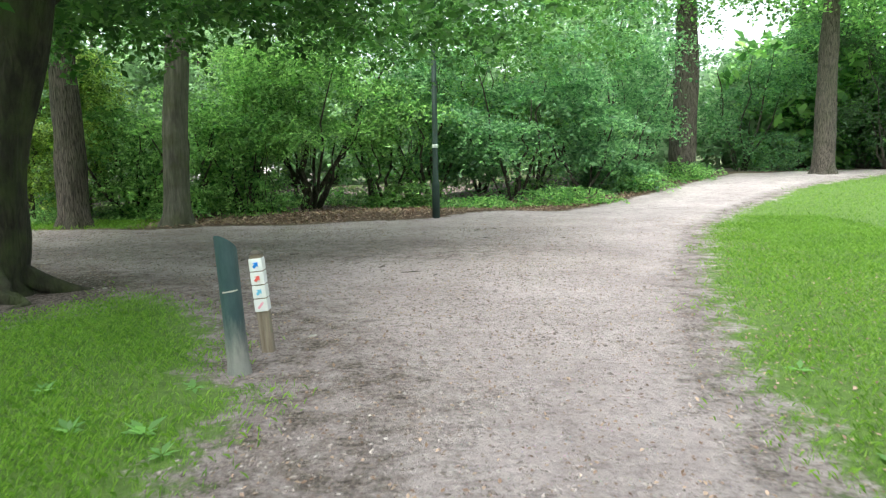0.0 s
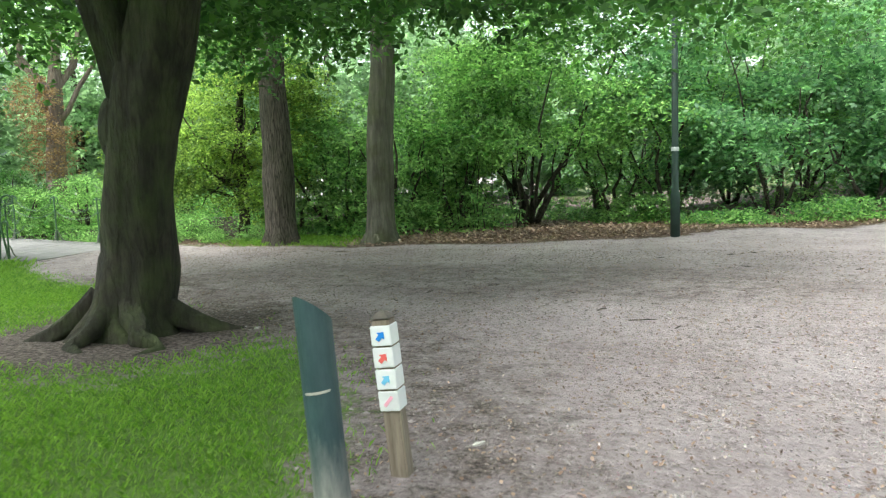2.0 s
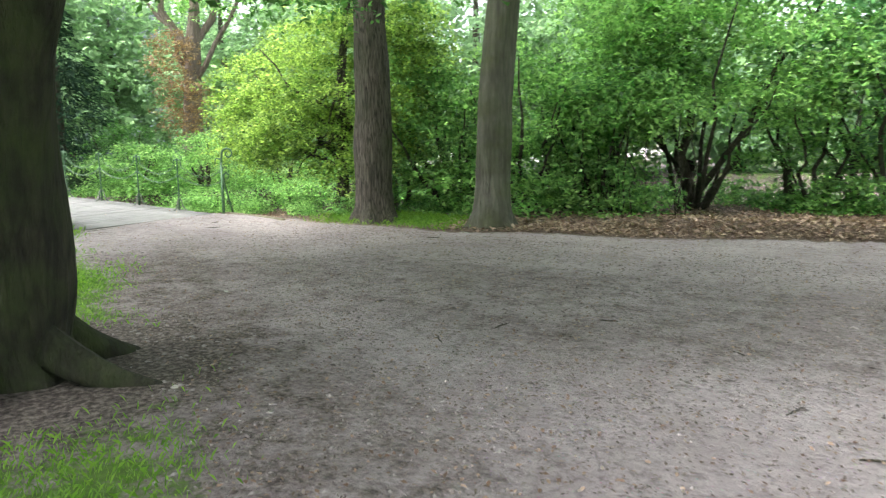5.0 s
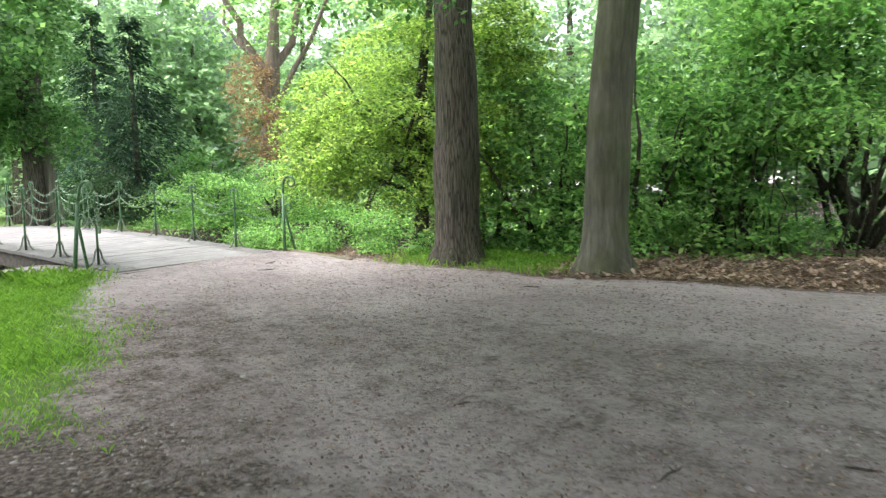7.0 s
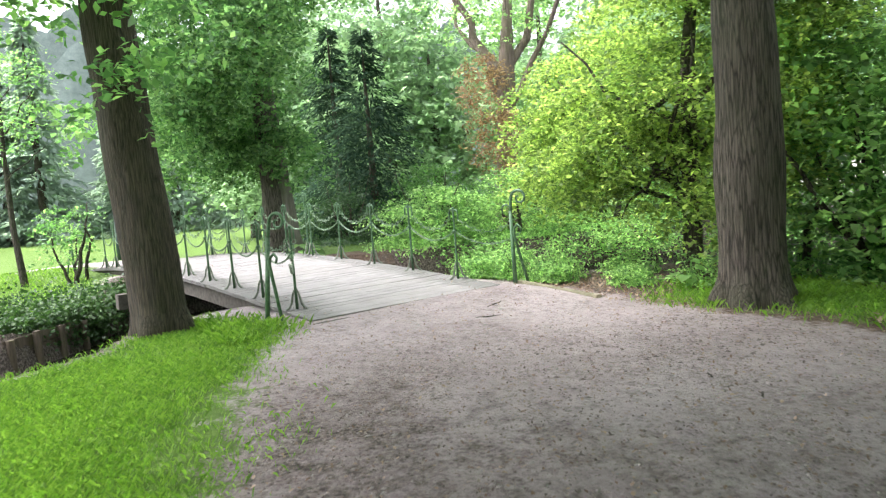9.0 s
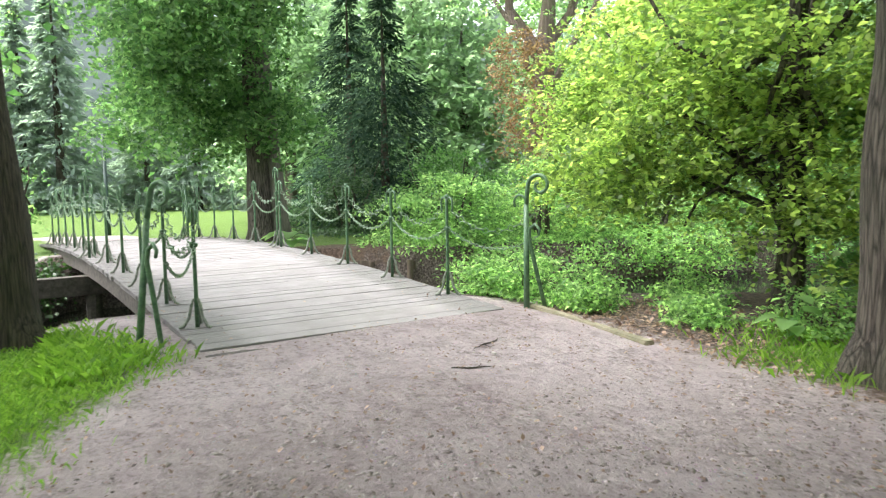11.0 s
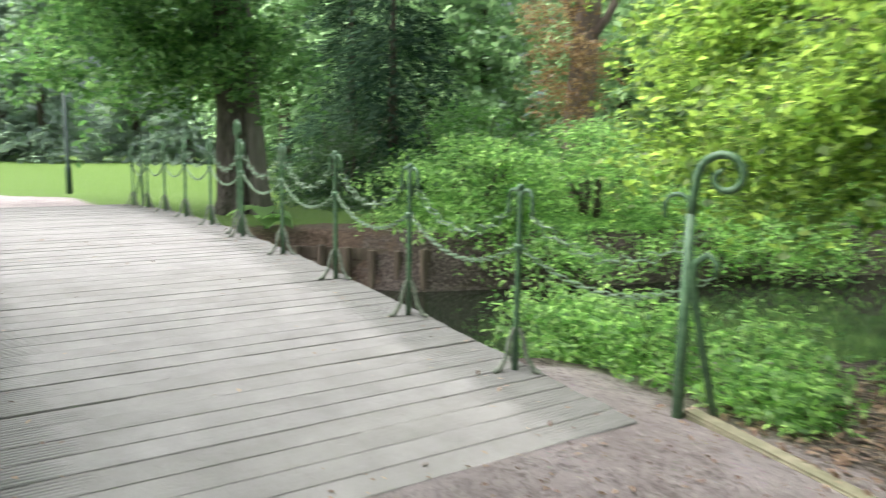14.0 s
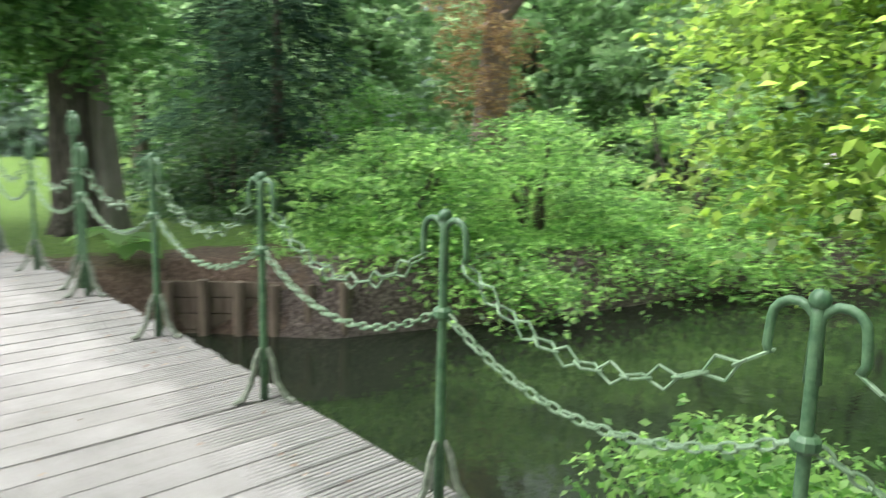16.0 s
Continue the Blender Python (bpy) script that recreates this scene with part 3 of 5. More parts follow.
tube(bm, [(0.46, 0.0, 2.2), (0.36, -0.14, 3.0), (0.2, -0.36, 3.9), (0.0, -0.7, 5.4)], [0.24, 0.21, 0.18, 0.1], 20, 0.14, 4, True, 5.0)
smooth(part("fork_limb", bm, BARK_OLD, old_tree))
straight_tree = big_tree(-9.4, 18.78, 0.345, 11.0, (0.0, 0.01), "tall straight park tree with furrowed grey-brown bark", BARK_OAK, LEAF_SHADED,
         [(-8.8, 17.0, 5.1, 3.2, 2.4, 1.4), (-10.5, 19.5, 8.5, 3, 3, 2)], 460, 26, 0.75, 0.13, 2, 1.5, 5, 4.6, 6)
big_tree(-6.95, 19.16, 0.30, 11.0, (0.035, 0.02), "tall smooth-barked park tree with a mossy foot", BARK_BEECH, LEAF_SHADED,
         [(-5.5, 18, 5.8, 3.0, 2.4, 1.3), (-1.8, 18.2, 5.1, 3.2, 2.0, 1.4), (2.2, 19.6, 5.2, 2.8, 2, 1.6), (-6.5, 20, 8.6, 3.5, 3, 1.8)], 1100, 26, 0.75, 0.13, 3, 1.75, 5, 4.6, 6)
big_tree(-14.05, 13.15, 0.32, 10.0, (-0.03, -0.045), "park tree with ridged brown bark on the grassy bank", BARK_RIDGE, LEAF_SHRUB,
         [(-13.3, 12.6, 4.9, 1.8, 1.8, 0.9), (-15.5, 11, 6.5, 2.6, 2.6, 1.8), (-13.5, 13.3, 3.3, 0.7, 0.55, 0.22), (-12, 11.5, 5.2, 1.8, 1.6, 0.9), (-16.6, 12.8, 3.0, 0.8, 0.6, 0.4)], 680, 24, 0.7, 0.14, 4, 1.35, 5, 4.2, 4)
big_tree(8.2, 30.2, 0.47, 13.0, (0.0, 0.0), "thick tall park tree beside the bending path", BARK_OAK, LEAF_SHRUB,
         [(8, 29, 9, 4, 4, 2.6), (10, 31, 11, 4, 4, 3)], 700, 22, 1.0, 0.2, 5, 1.4, 4, 6)
big_tree(13.2, 29.6, 0.36, 13.0, (0.0, 0.0), "tall park tree at the lawn edge", BARK_OAK, LEAF_SHRUB,
         [(13, 29, 8.5, 4, 4, 2.6), (16, 30, 9, 4, 4, 3)], 700, 22, 1.0, 0.2, 6, 1.4, 4, 6)
droop = [(-24, 16.2, 6.2, 3.0, 2.2, 2.4), (-25, 17.8, 8.0, 3.0, 2.4, 2.6), (-25.4, 19.8, 9.2, 3.0, 2.8, 2.0), (-25.2, 14.6, 8.8, 3.0, 2.4, 1.9), (-24.6, 15.8, 4.8, 2.4, 1.3, 1.2), (-26.2, 17.2, 4.3, 1.8, 2.0, 1.2), (-23.2, 17.2, 5.2, 1.4, 1.6, 1.4)]
rng_d = random.Random(19)
droop += [(rng_d.uniform(-27.0, -22.8), rng_d.uniform(14.7, 18.9), rng_d.uniform(2.7, 4.0), 0.55, 0.55, rng_d.uniform(0.7, 1.1)) for q in range(20)]
bridge_tree = big_tree(-24.5, 18.0, 0.27, 12.0, (-0.01, 0.0), "big park tree with drooping dark foliage beside the footbridge", BARK_OAK, LEAF_DROOP,
         droop, 2700, 26, 0.7, 0.15, 7, 1.5, 6, 4.5, 6, 0.25)
trunk_part(bridge_tree, [(0.15, 0.45, -0.15), (0.1, 0.42, 0.6), (0.0, 0.34, 2.5), (-0.05, 0.15, 5.0), (-0.1, 0.0, 8.0)], [0.27, 0.2, 0.17, 0.15, 0.08], BARK_PALE, 14, 0.14, 4, 3.0, "second_stem")


# maple leaning over the pond
def maple():
    t = tree(-11.4, 20.1, "small maple with bright yellow-green leaves on the pond bank")
    trunk_part(t, [(0, 0, -0.1), (0.02, 0.03, 0.6), (-0.05, 0.1, 1.6), (-0.1, 0.2, 3.2), (0.1, 0.4, 5.5)], [0.17, 0.14, 0.12, 0.1, 0.04], BARK_THIN, 12, 0.15, 3, 9.0)
    ends = [(-1.6, 0.5, 2.6), (-2.3, -0.4, 3.2), (-1.2, -1.2, 3.6), (0.6, -0.5, 3.4), (-1.5, 1.6, 3.8), (0.8, 1.2, 4.2), (-2.6, 0.8, 2.1), (-0.8, 0.9, 1.9), (-3.6, 0.4, 2.1), (-4.1, 1.0, 2.9), (-2.9, 0.5, 1.35), (-2.8, 1.2, 3.6), (-1.1, -0.3, 0.9), (0.7, -0.4, 1.2), (0.1, -0.6, 1.7)]
    for k, e in enumerate(ends):
        limb(t, (-0.03, 0.1, 0.7 + 0.35 * k % 2.5), e, 0.05, 0.012, BARK_THIN, 90 + k)
    crown(t, 11, layered([(-12.6, 20.3, 3.6, 2.0, 1.6, 1.7), (-13.1, 19.9, 2.2, 1.5, 1.3, 0.9), (-11.3, 20.3, 4.6, 2.2, 1.8, 1.5), (-10.6, 21.0, 2.6, 1.6, 1.3, 1.5), (-12.4, 20.9, 2.0, 1.6, 0.9, 0.6), (-15.2, 20.4, 2.1, 1.2, 0.9, 0.9), (-14.4, 20.6, 1.35, 1.1, 0.7, 0.4), (-15.7, 21.1, 2.9, 1.3, 1.0, 0.9), (-14.2, 21.3, 3.6, 1.6, 1.2, 1.0), (-9.8, 20.9, 3.9, 1.2, 1.0, 0.8), (-13.2, 19.7, 1.5, 1.2, 0.5, 0.35), (-11.5, 19.7, 1.5, 1.1, 0.45, 0.6), (-10.7, 19.8, 1.1, 0.9, 0.5, 0.6), (-10.3, 20.4, 2.0, 1.1, 0.8, 0.8), (-11.6, 19.2, 2.6, 1.3, 0.7, 0.7)], 5, 0.13, 11), 2700, 26, 0.62, 0.085, LEAF_MAPLE, flat=0.75, slim=0.68)


maple()


# many-stemmed shrub behind the leaf litter
def stem_shrub(x, y, h, stems, label, ells, twigs, seed, leaf=LEAF_SHRUB, size=0.12, per=22, reach=0.7, spread=0.35):
    t = tree(x, y, label, "shrub", "shrub")
    rng = random.Random(seed)
    for k in range(stems):
        a = 2 * math.pi * k / stems + rng.uniform(-0.4, 0.4)
        d = Vector((math.cos(a), math.sin(a), 0))
        p0 = d * rng.uniform(0.05, 0.3)
        e = d * h * rng.uniform(0.3, 1.0) * spread * 1.6 + Vector((0, 0, h * rng.uniform(0.6, 1.0)))
        limb(t, p0, e, 0.055 * rng.uniform(0.6, 1.3), 0.012, BARK_THIN, seed * 31 + k, 0.0, "stem")
    crown(t, seed, ells, twigs, per, reach, size, leaf)
    return t


stem_shrub(-10.5, 20.9, 1.7, 5, "leafy young shrub under the straight tree", [(-10.5, 20.9, 0.9, 0.9, 0.7, 0.5), (-10.0, 20.7, 1.5, 0.7, 0.6, 0.4), (-11.0, 20.8, 0.4, 0.7, 0.5, 0.3)], 170, 53, LEAF_SHRUB, 0.1, 18, 0.5)
stem_shrub(-8.3, 21.4, 2.0, 5, "leafy young shrub behind the two trees", [(-8.3, 21.4, 1.0, 1.0, 0.7, 0.6), (-8.8, 21.2, 1.7, 0.8, 0.6, 0.4), (-7.8, 21.3, 0.5, 0.8, 0.5, 0.3)], 170, 54, LEAF_SHRUB, 0.1, 18, 0.5)
hazel = stem_shrub(-4.7, 24.0, 4.2, 10, "many-stemmed hazel shrub with bright green leaves in level sprays",
                   layered([(-4.6, 23.6, 3.5, 3.0, 1.6, 1.4), (-6.4, 23.4, 2.6, 1.9, 1.2, 0.8), (-2.7, 24, 3.2, 2.0, 1.4, 1.3), (-4.6, 24.3, 5.0, 3.4, 2, 1.2), (-5.6, 23.0, 4.2, 2.6, 1.2, 1.0), (-5.4, 22.4, 2.3, 1.8, 0.9, 0.5)], 6, 0.11, 23), 1700, 21, LEAF_HAZEL, size=0.13, reach=0.9)
limb(hazel, (0.1, 0.1, 0.5), (2.3, 1.2, 4.7), 0.075, 0.03, BARK_THIN, 77, 0.0, "leaning_stem")
limb(hazel, (-0.1, 0.0, 0.0), (-0.2, -0.2, 3.6), 0.13, 0.05, BARK_THIN, 78, 0.0, "main_stem")
limb(hazel, (0.0, 0.0, 0.8), (-2.4, -0.5, 2.9), 0.05, 0.02, BARK_THIN, 79, 0.0, "leaning_stem")
for k, (sx, sy, sh, rx, ry, leaf) in enumerate([
        (-9.5, 22.0, 3.0, 2.0, 1.3, LEAF_HAZEL), (-7.0, 23.7, 2.2, 1.1, 0.8, LEAF_SHRUB), (-1.0, 25.2, 5.0, 2.4, 1.7, LEAF_COOL), (1.6, 25.4, 5.2, 2.4, 1.8, LEAF_COOL), (4.0, 25.9, 3.2, 1.8, 1.4, LEAF_COOL),
        (4.4, 28.4, 6.4, 2.6, 2.0, LEAF_COOL), (7.0, 32.5, 6.4, 3.0, 2.2, LEAF_COOL), (12.0, 35.0, 5.5, 3.4, 2.2, LEAF_COOL), (17.5, 33.5, 6.5, 3.6, 2.4, LEAF_DARK), (0.5, 28.5, 6.0, 3.2, 2.2, LEAF_SHADED), (-1.9, 27.2, 6.5, 3.0, 1.8, LEAF_SHRUB)]):
    rs = random.Random(900 + k)
    masses = []
    plate = 0.045 if sy < 26.5 else 0.1
    for q in range(9):
        hz = sh * (0.22 + 0.95 * q / 8)
        wide = 1.0 - 0.45 * abs(q / 8 - 0.45)
        masses.append((sx + rs.uniform(-0.75, 0.75) * rx, sy + rs.uniform(-0.7, 0.7) * ry, hz, rx * rs.uniform(0.35, 0.75) * wide, ry * rs.uniform(0.4, 0.8) * wide, sh * plate * rs.uniform(0.7, 1.4)))
    stem_shrub(sx, sy, sh, 6, "dense leafy green shrub in the woodland edge", masses, 240 if k == 0 else 460, 40 + k, leaf, 0.16, 20, 0.9)

# thicket of leafy shrubs along the near pond edge
for k, (sx, sy, sh, rx, ry, leaf) in enumerate([(-9.1, 21.2, 3.3, 1.5, 0.8, LEAF_HAZEL), (-7.7, 21.9, 3.6, 1.4, 0.8, LEAF_HAZEL), (-6.2, 22.5, 2.7, 1.3, 0.7, LEAF_SHRUB), (-2.6, 25.0, 3.0, 1.6, 0.8, LEAF_SHRUB), (2.4, 26.6, 3.4, 1.9, 1.0, LEAF_SHRUB), (5.2, 27.6, 3.0, 1.5, 1.0, LEAF_COOL)]):
    rs = random.Random(1300 + k)
    masses = [(sx + rs.uniform(-0.7, 0.7) * rx, sy + rs.uniform(-0.7, 0.7) * ry, sh * (0.1 + 0.1 * q), rx * rs.uniform(0.4, 0.75), ry * rs.uniform(0.5, 0.9), 0.12) for q in range(10)]
    stem_shrub(sx, sy, sh, 7, "leafy green shrub crowding the pond edge", masses, 260, 1400 + k, leaf, 0.125, 20, 0.75)

# shrubs on the far bank and low growth by the bridge end
for k, (sx, sy, sh, rx, ry, leaf) in enumerate([
        (-21.3, 21.4, 1.9, 1.7, 1.6, LEAF_HAZEL), (-21.5, 24.2, 2.2, 2.0, 1.8, LEAF_HAZEL), (-20.6, 27.0, 2.6, 2.2, 1.8, LEAF_HAZEL), (-24.6, 23.4, 2.6, 2.2, 1.8, LEAF_SHADED), (-18.4, 30.5, 3.0, 2.6, 2, LEAF_SHRUB), (-26.8, 21.2, 2.2, 2.0, 1.4, LEAF_DARK)]):
    gz = -0.25
    stem_shrub(sx, sy, sh, 4, "spreading green bank shrub hanging over the water",
               [(sx + math.sin(3.1 * q + k) * rx * 0.6, sy + math.cos(2.3 * q + k) * ry * 0.6, gz + sh * (0.1 + 0.13 * q), rx * (0.75 - 0.07 * q), ry * (0.7 - 0.06 * q), sh * 0.1) for q in range(7)]
               + ([(sx + 0.9, sy - 0.3, gz - 0.1, rx * 0.8, ry * 0.9, 0.3)] if k > 0 else [(sx + 1.3, sy + 0.7, gz - 0.05, rx * 0.55, ry * 0.6, 0.3)]), 700, 70 + k, leaf, 0.105, 20, 0.7)
for k, (sx, sy, sh, rx, ry, leaf) in enumerate([(-14.05, 18.3, 0.42, 0.45, 0.35, LEAF_HAZEL), (-12.75, 18.55, 0.25, 0.35, 0.25, LEAF_HAZEL), (-11.5, 19.0, 0.2, 0.35, 0.2, LEAF_HAZEL), (-14.4, 18.65, 0.3, 0.4, 0.4, LEAF_HAZEL), (-13.6, 18.5, 0.5, 0.4, 0.35, LEAF_HAZEL), (-13.1, 18.95, 0.5, 0.45, 0.35, LEAF_HAZEL), (-12.3, 19.7, 0.3, 0.5, 0.35, LEAF_HAZEL), (-14.42, 18.3, 0.4, 0.5, 0.4, LEAF_HAZEL), (-10.6, 19.6, 0.4, 0.7, 0.5, LEAF_HAZEL)]):
    t = tree(sx, sy, "low leafy bramble growing on the bank", "bramble", "bramble")
    for q in range(5):
        limb(t, (0, 0, 0), (math.cos(q * 1.26) * rx * 0.7, math.sin(q * 1.26) * ry * 0.7, 0.1 + sh * (0.5 + 0.1 * q)), 0.008, 0.003, BARK_THIN, 700 + 10 * k + q, 0.0, "stem")
    crown(t, 100 + k, [(sx, sy, 0.1 + sh * 0.2, rx, ry, sh * 0.75)], 120, 13, 0.22, 0.058, leaf, "foliage")


def spruce(x, y, h, r, label, seed, leaf=LEAF_SPRUCE, n=110, size=0.2, group=""):
    t = tree(x, y, label, group=group)
    trunk_part(t, [(0, 0, -0.1), (0, 0, h * 0.4), (0, 0, h)], [0.02 * h + 0.04, 0.014 * h, 0.01], BARK_THIN, 8, 0.1, 0, seed)
    rng = np.random.default_rng(seed)
    spots, alongs = [], []
    for _ in range(n):
        q = rng.uniform(0.03, 0.98)
        a = rng.uniform(0, 2 * math.pi)
        ln = r * (1 - q) * rng.uniform(0.75, 1.15) + 0.15
        m = int(24 * ln / r) + 12
        u = rng.uniform(0.15, 1, m)
        w = rng.normal(0, 0.12, m) * ln
        dx, dy = math.cos(a), math.sin(a)
        spots.append(np.stack([dx * u * ln - dy * w, dy * u * ln + dx * w, q * h - 0.3 * ln * u ** 1.5 + rng.normal(0, 0.03, m)], 1))
        alongs.append(np.tile((dx, dy, -0.45), (m, 1)))
    v, f = leaf_arrays(rng, np.concatenate(spots), size, 0.7, np.concatenate(alongs), 0.35)
    ob = new("crown", mesh_from("crown", v, f, leaf))
    ob.parent = t
    return t


spruce(-27.8, 22.7, 7.4, 3.2, "dark blue-green spruce behind the pond bank", 5, n=330, size=0.22)
spruce(-30.6, 22.6, 8.2, 2.8, "dark tall spruce behind the pond bank", 6, n=380, size=0.22)


def copper():
    t = tree(-26.6, 27.6, "copper-leaved tree with pale trunk behind the bank")
    trunk_part(t, [(0, 0, -0.1), (0.1, 0, 2.5), (0.2, 0.1, 5), (0.5, 0.3, 9)], [0.45, 0.38, 0.33, 0.12], BARK_COPPER, 14, 0.12, 3, 4.0)
    limb(t, (0.15, 0.05, 4), (3.4, 1.4, 9.5), 0.13, 0.05, BARK_COPPER, 3)
    limb(t, (0.15, 0.05, 4.4), (-2.6, -0.6, 9.5), 0.12, 0.05, BARK_COPPER, 4)
    limb(t, (0.2, 0.1, 4.5), (-1.6, -2.0, 11.0), 0.22, 0.06, BARK_COPPER, 5)
    limb(t, (0.2, 0.1, 4.7), (1.5, 2.0, 11.0), 0.2, 0.06, BARK_COPPER, 6)
    crown(t, 31, [(-25.6, 26.6, 3.2, 1.1, 0.9, 1.5), (-26.4, 26.6, 5.0, 1.0, 0.9, 1.2)], 260, 14, 0.5, 0.12, LEAF_RED, "copper_foliage")
    crown(t, 32, [(-26.5, 28, 9, 3.5, 3.5, 2.4)], 300, 20, 0.8, 0.16, LEAF_HAZEL)


copper()


# young tree and far lamp on the meadow
def young_tree():
    t = tree(-26.0, 11.66, "slim young tree on the meadow")
    trunk_part(t, [(0, 0, -0.1), (-0.1, -0.1, 1.5), (-0.25, -0.1, 3.5), (-0.4, 0, 6)], [0.1, 0.075, 0.06, 0.02], BARK_THIN, 8, 0.1, 0, 2.0)
    for k in range(5):
        limb(t, (-0.2, -0.1, 2.4 + 0.5 * k), (math.cos(k * 2.3) * 1.3, math.sin(k * 2.3) * 1.3, 3.2 + 0.6 * k), 0.025, 0.008, BARK_THIN, 200 + k)
    crown(t, 41, [(-25.9, 11.4, 4.8, 1.5, 1.5, 1.6)], 170, 14, 0.5, 0.11, LEAF_SHRUB)


young_tree()
stem_shrub(-23.6, 12.7, 2.0, 4, "small leafy sapling beside the far railing", [(-23.6, 12.7, 1.3, 0.6, 0.6, 0.7), (-23.9, 12.5, 0.7, 0.5, 0.5, 0.4)], 70, 52, LEAF_SHRUB, 0.1, 14, 0.4)

# woods that close the park around
rng_w = random.Random(7)


def far_tree(x, y, h, r, leaf, seed, label, low=0.12, twigs=175, size=0.66):
    t = tree(x, y, label, group="woodland trees round the park")
    trunk_part(t, [(0, 0, -0.1), (0.1, 0, h * 0.4), (0, 0, h * 0.8)], [0.3, 0.22, 0.06], BARK_OAK, 9, 0.1, 3, seed)
    crown(t, seed, [(x, y, h * 0.62, r, r, h * 0.36), (x + r * 0.3, y, h * (low + 0.2), r * 0.95, r * 0.95, h * 0.25)], twigs, 20, 1.8 if size > 0.5 else 1.2, size, leaf)


k = 0
for x0, x1, y0, y1, n, hh, leaf in ((-16, 16, 40, 50, 9, (7, 11), LEAF_FAR_HAZED), (14, 34, 34, 44, 7, (7, 11), LEAF_SHRUB), (-46, -22, 36, 50, 8, (8, 12), LEAF_FAR_HAZED),
                                    (-54, -42, 22, 34, 5, (8, 12), LEAF_FAR_HAZED), (34, 46, 0, 34, 8, (9, 13), LEAF_FAR_HAZED)):
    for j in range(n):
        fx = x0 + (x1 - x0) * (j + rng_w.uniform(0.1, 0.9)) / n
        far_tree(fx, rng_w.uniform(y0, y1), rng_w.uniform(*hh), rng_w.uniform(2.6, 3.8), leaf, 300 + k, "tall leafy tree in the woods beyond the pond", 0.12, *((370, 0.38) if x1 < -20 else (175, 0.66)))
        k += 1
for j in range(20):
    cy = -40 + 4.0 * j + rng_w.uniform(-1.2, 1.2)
    spruce(-78 + rng_w.uniform(-6, 5), cy * 1.25, rng_w.uniform(13, 21), rng_w.uniform(3.4, 4.8), "conifer beyond the meadow, needles painted misty grey-green", 900 + j, LEAF_CONIFER_HAZED, 80 if cy < -10 else 260, 0.8, "conifers beyond the meadow")


def mist_painted_wood():
    """Far wood closing the meadow, haze painted on: two uneven tree lines, one behind the other."""
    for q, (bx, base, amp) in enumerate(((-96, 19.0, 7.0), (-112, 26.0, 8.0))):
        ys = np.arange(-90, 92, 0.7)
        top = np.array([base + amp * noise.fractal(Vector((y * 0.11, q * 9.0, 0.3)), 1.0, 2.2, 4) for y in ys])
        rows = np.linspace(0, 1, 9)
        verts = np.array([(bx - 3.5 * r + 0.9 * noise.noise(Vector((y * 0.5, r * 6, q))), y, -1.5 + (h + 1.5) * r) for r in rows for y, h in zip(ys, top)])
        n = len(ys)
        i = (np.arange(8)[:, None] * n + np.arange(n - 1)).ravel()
        ob = new("backdrop", mesh_from("backdrop", verts, np.stack([i, i + 1, i + n + 1, i + n], 1), PAINTED_MIST))
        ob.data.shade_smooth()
        tagged(ob, "grey-green wood far beyond the meadow, haze painted into colour and glow", "backdrop", kind="structure")


mist_painted_wood()
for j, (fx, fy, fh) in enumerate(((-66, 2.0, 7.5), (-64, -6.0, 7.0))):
    far_tree(fx, fy, fh, 2.4, LEAF_HAZE, 560 + j, "small tree on the far meadow, leaves painted hazy pale green", 0.0, 260, 0.34)
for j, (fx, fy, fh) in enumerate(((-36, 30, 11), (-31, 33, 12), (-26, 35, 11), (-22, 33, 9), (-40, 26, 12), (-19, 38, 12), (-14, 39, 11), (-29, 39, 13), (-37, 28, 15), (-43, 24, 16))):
    far_tree(fx, fy, fh, 3.4, LEAF_FAR_HAZED, 470 + j, "tall tree behind the pond, leaves painted hazy pale green", 0.12, 400, 0.36)
# Unseen trees round the start, added to hold back low sky light.
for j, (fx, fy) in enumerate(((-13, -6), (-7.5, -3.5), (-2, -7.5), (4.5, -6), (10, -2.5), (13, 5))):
    far_tree(fx, fy, 11.5, 4.0, LEAF_SHADED, 480 + j, "broad unseen park tree added to shade the lawn")
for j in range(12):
    far_tree(-40 + 7.5 * j, -38 + rng_w.uniform(-6, 4), rng_w.uniform(9, 14), rng_w.uniform(3.5, 4.5), LEAF_FAR_HAZED, 440 + j, "leafy tree closing the park behind the lawn", 0.0, 100)


# ---- lamps ----
def lamp(x, y, h, r, label, band=True):
    t = tree(x, y, label, "lamp post", "street_lamp")
    bm = bmesh.new()
    tube(bm, [(0, 0, 0), (0, 0, 0.9), (0, 0, 0.95), (0, 0, 1.0), (0, 0, h)], [r * 1.35, r * 1.3, r * 1.25, r, r * 0.75], 16)
    smooth(part("pole", bm, LAMP_GREEN, t))
    if not band:
        return t
    bm = bmesh.new()
    tube(bm, [(0, 0, 1.84), (0, 0, 1.86), (0, 0, 1.92), (0, 0, 1.94)], [r * 0.9, r * 1.06, r * 1.06, r * 0.9], 16)
    part("band", bm, SIGN_WHITE, t, "pale sticker band")
    return t


lamp(-0.55, 20.3, 6.0, 0.075, "slender dark green lamp post beside the leaf litter")
lamp(-37.9, 15.25, 4.2, 0.075, "dark lamp post on the meadow", False)


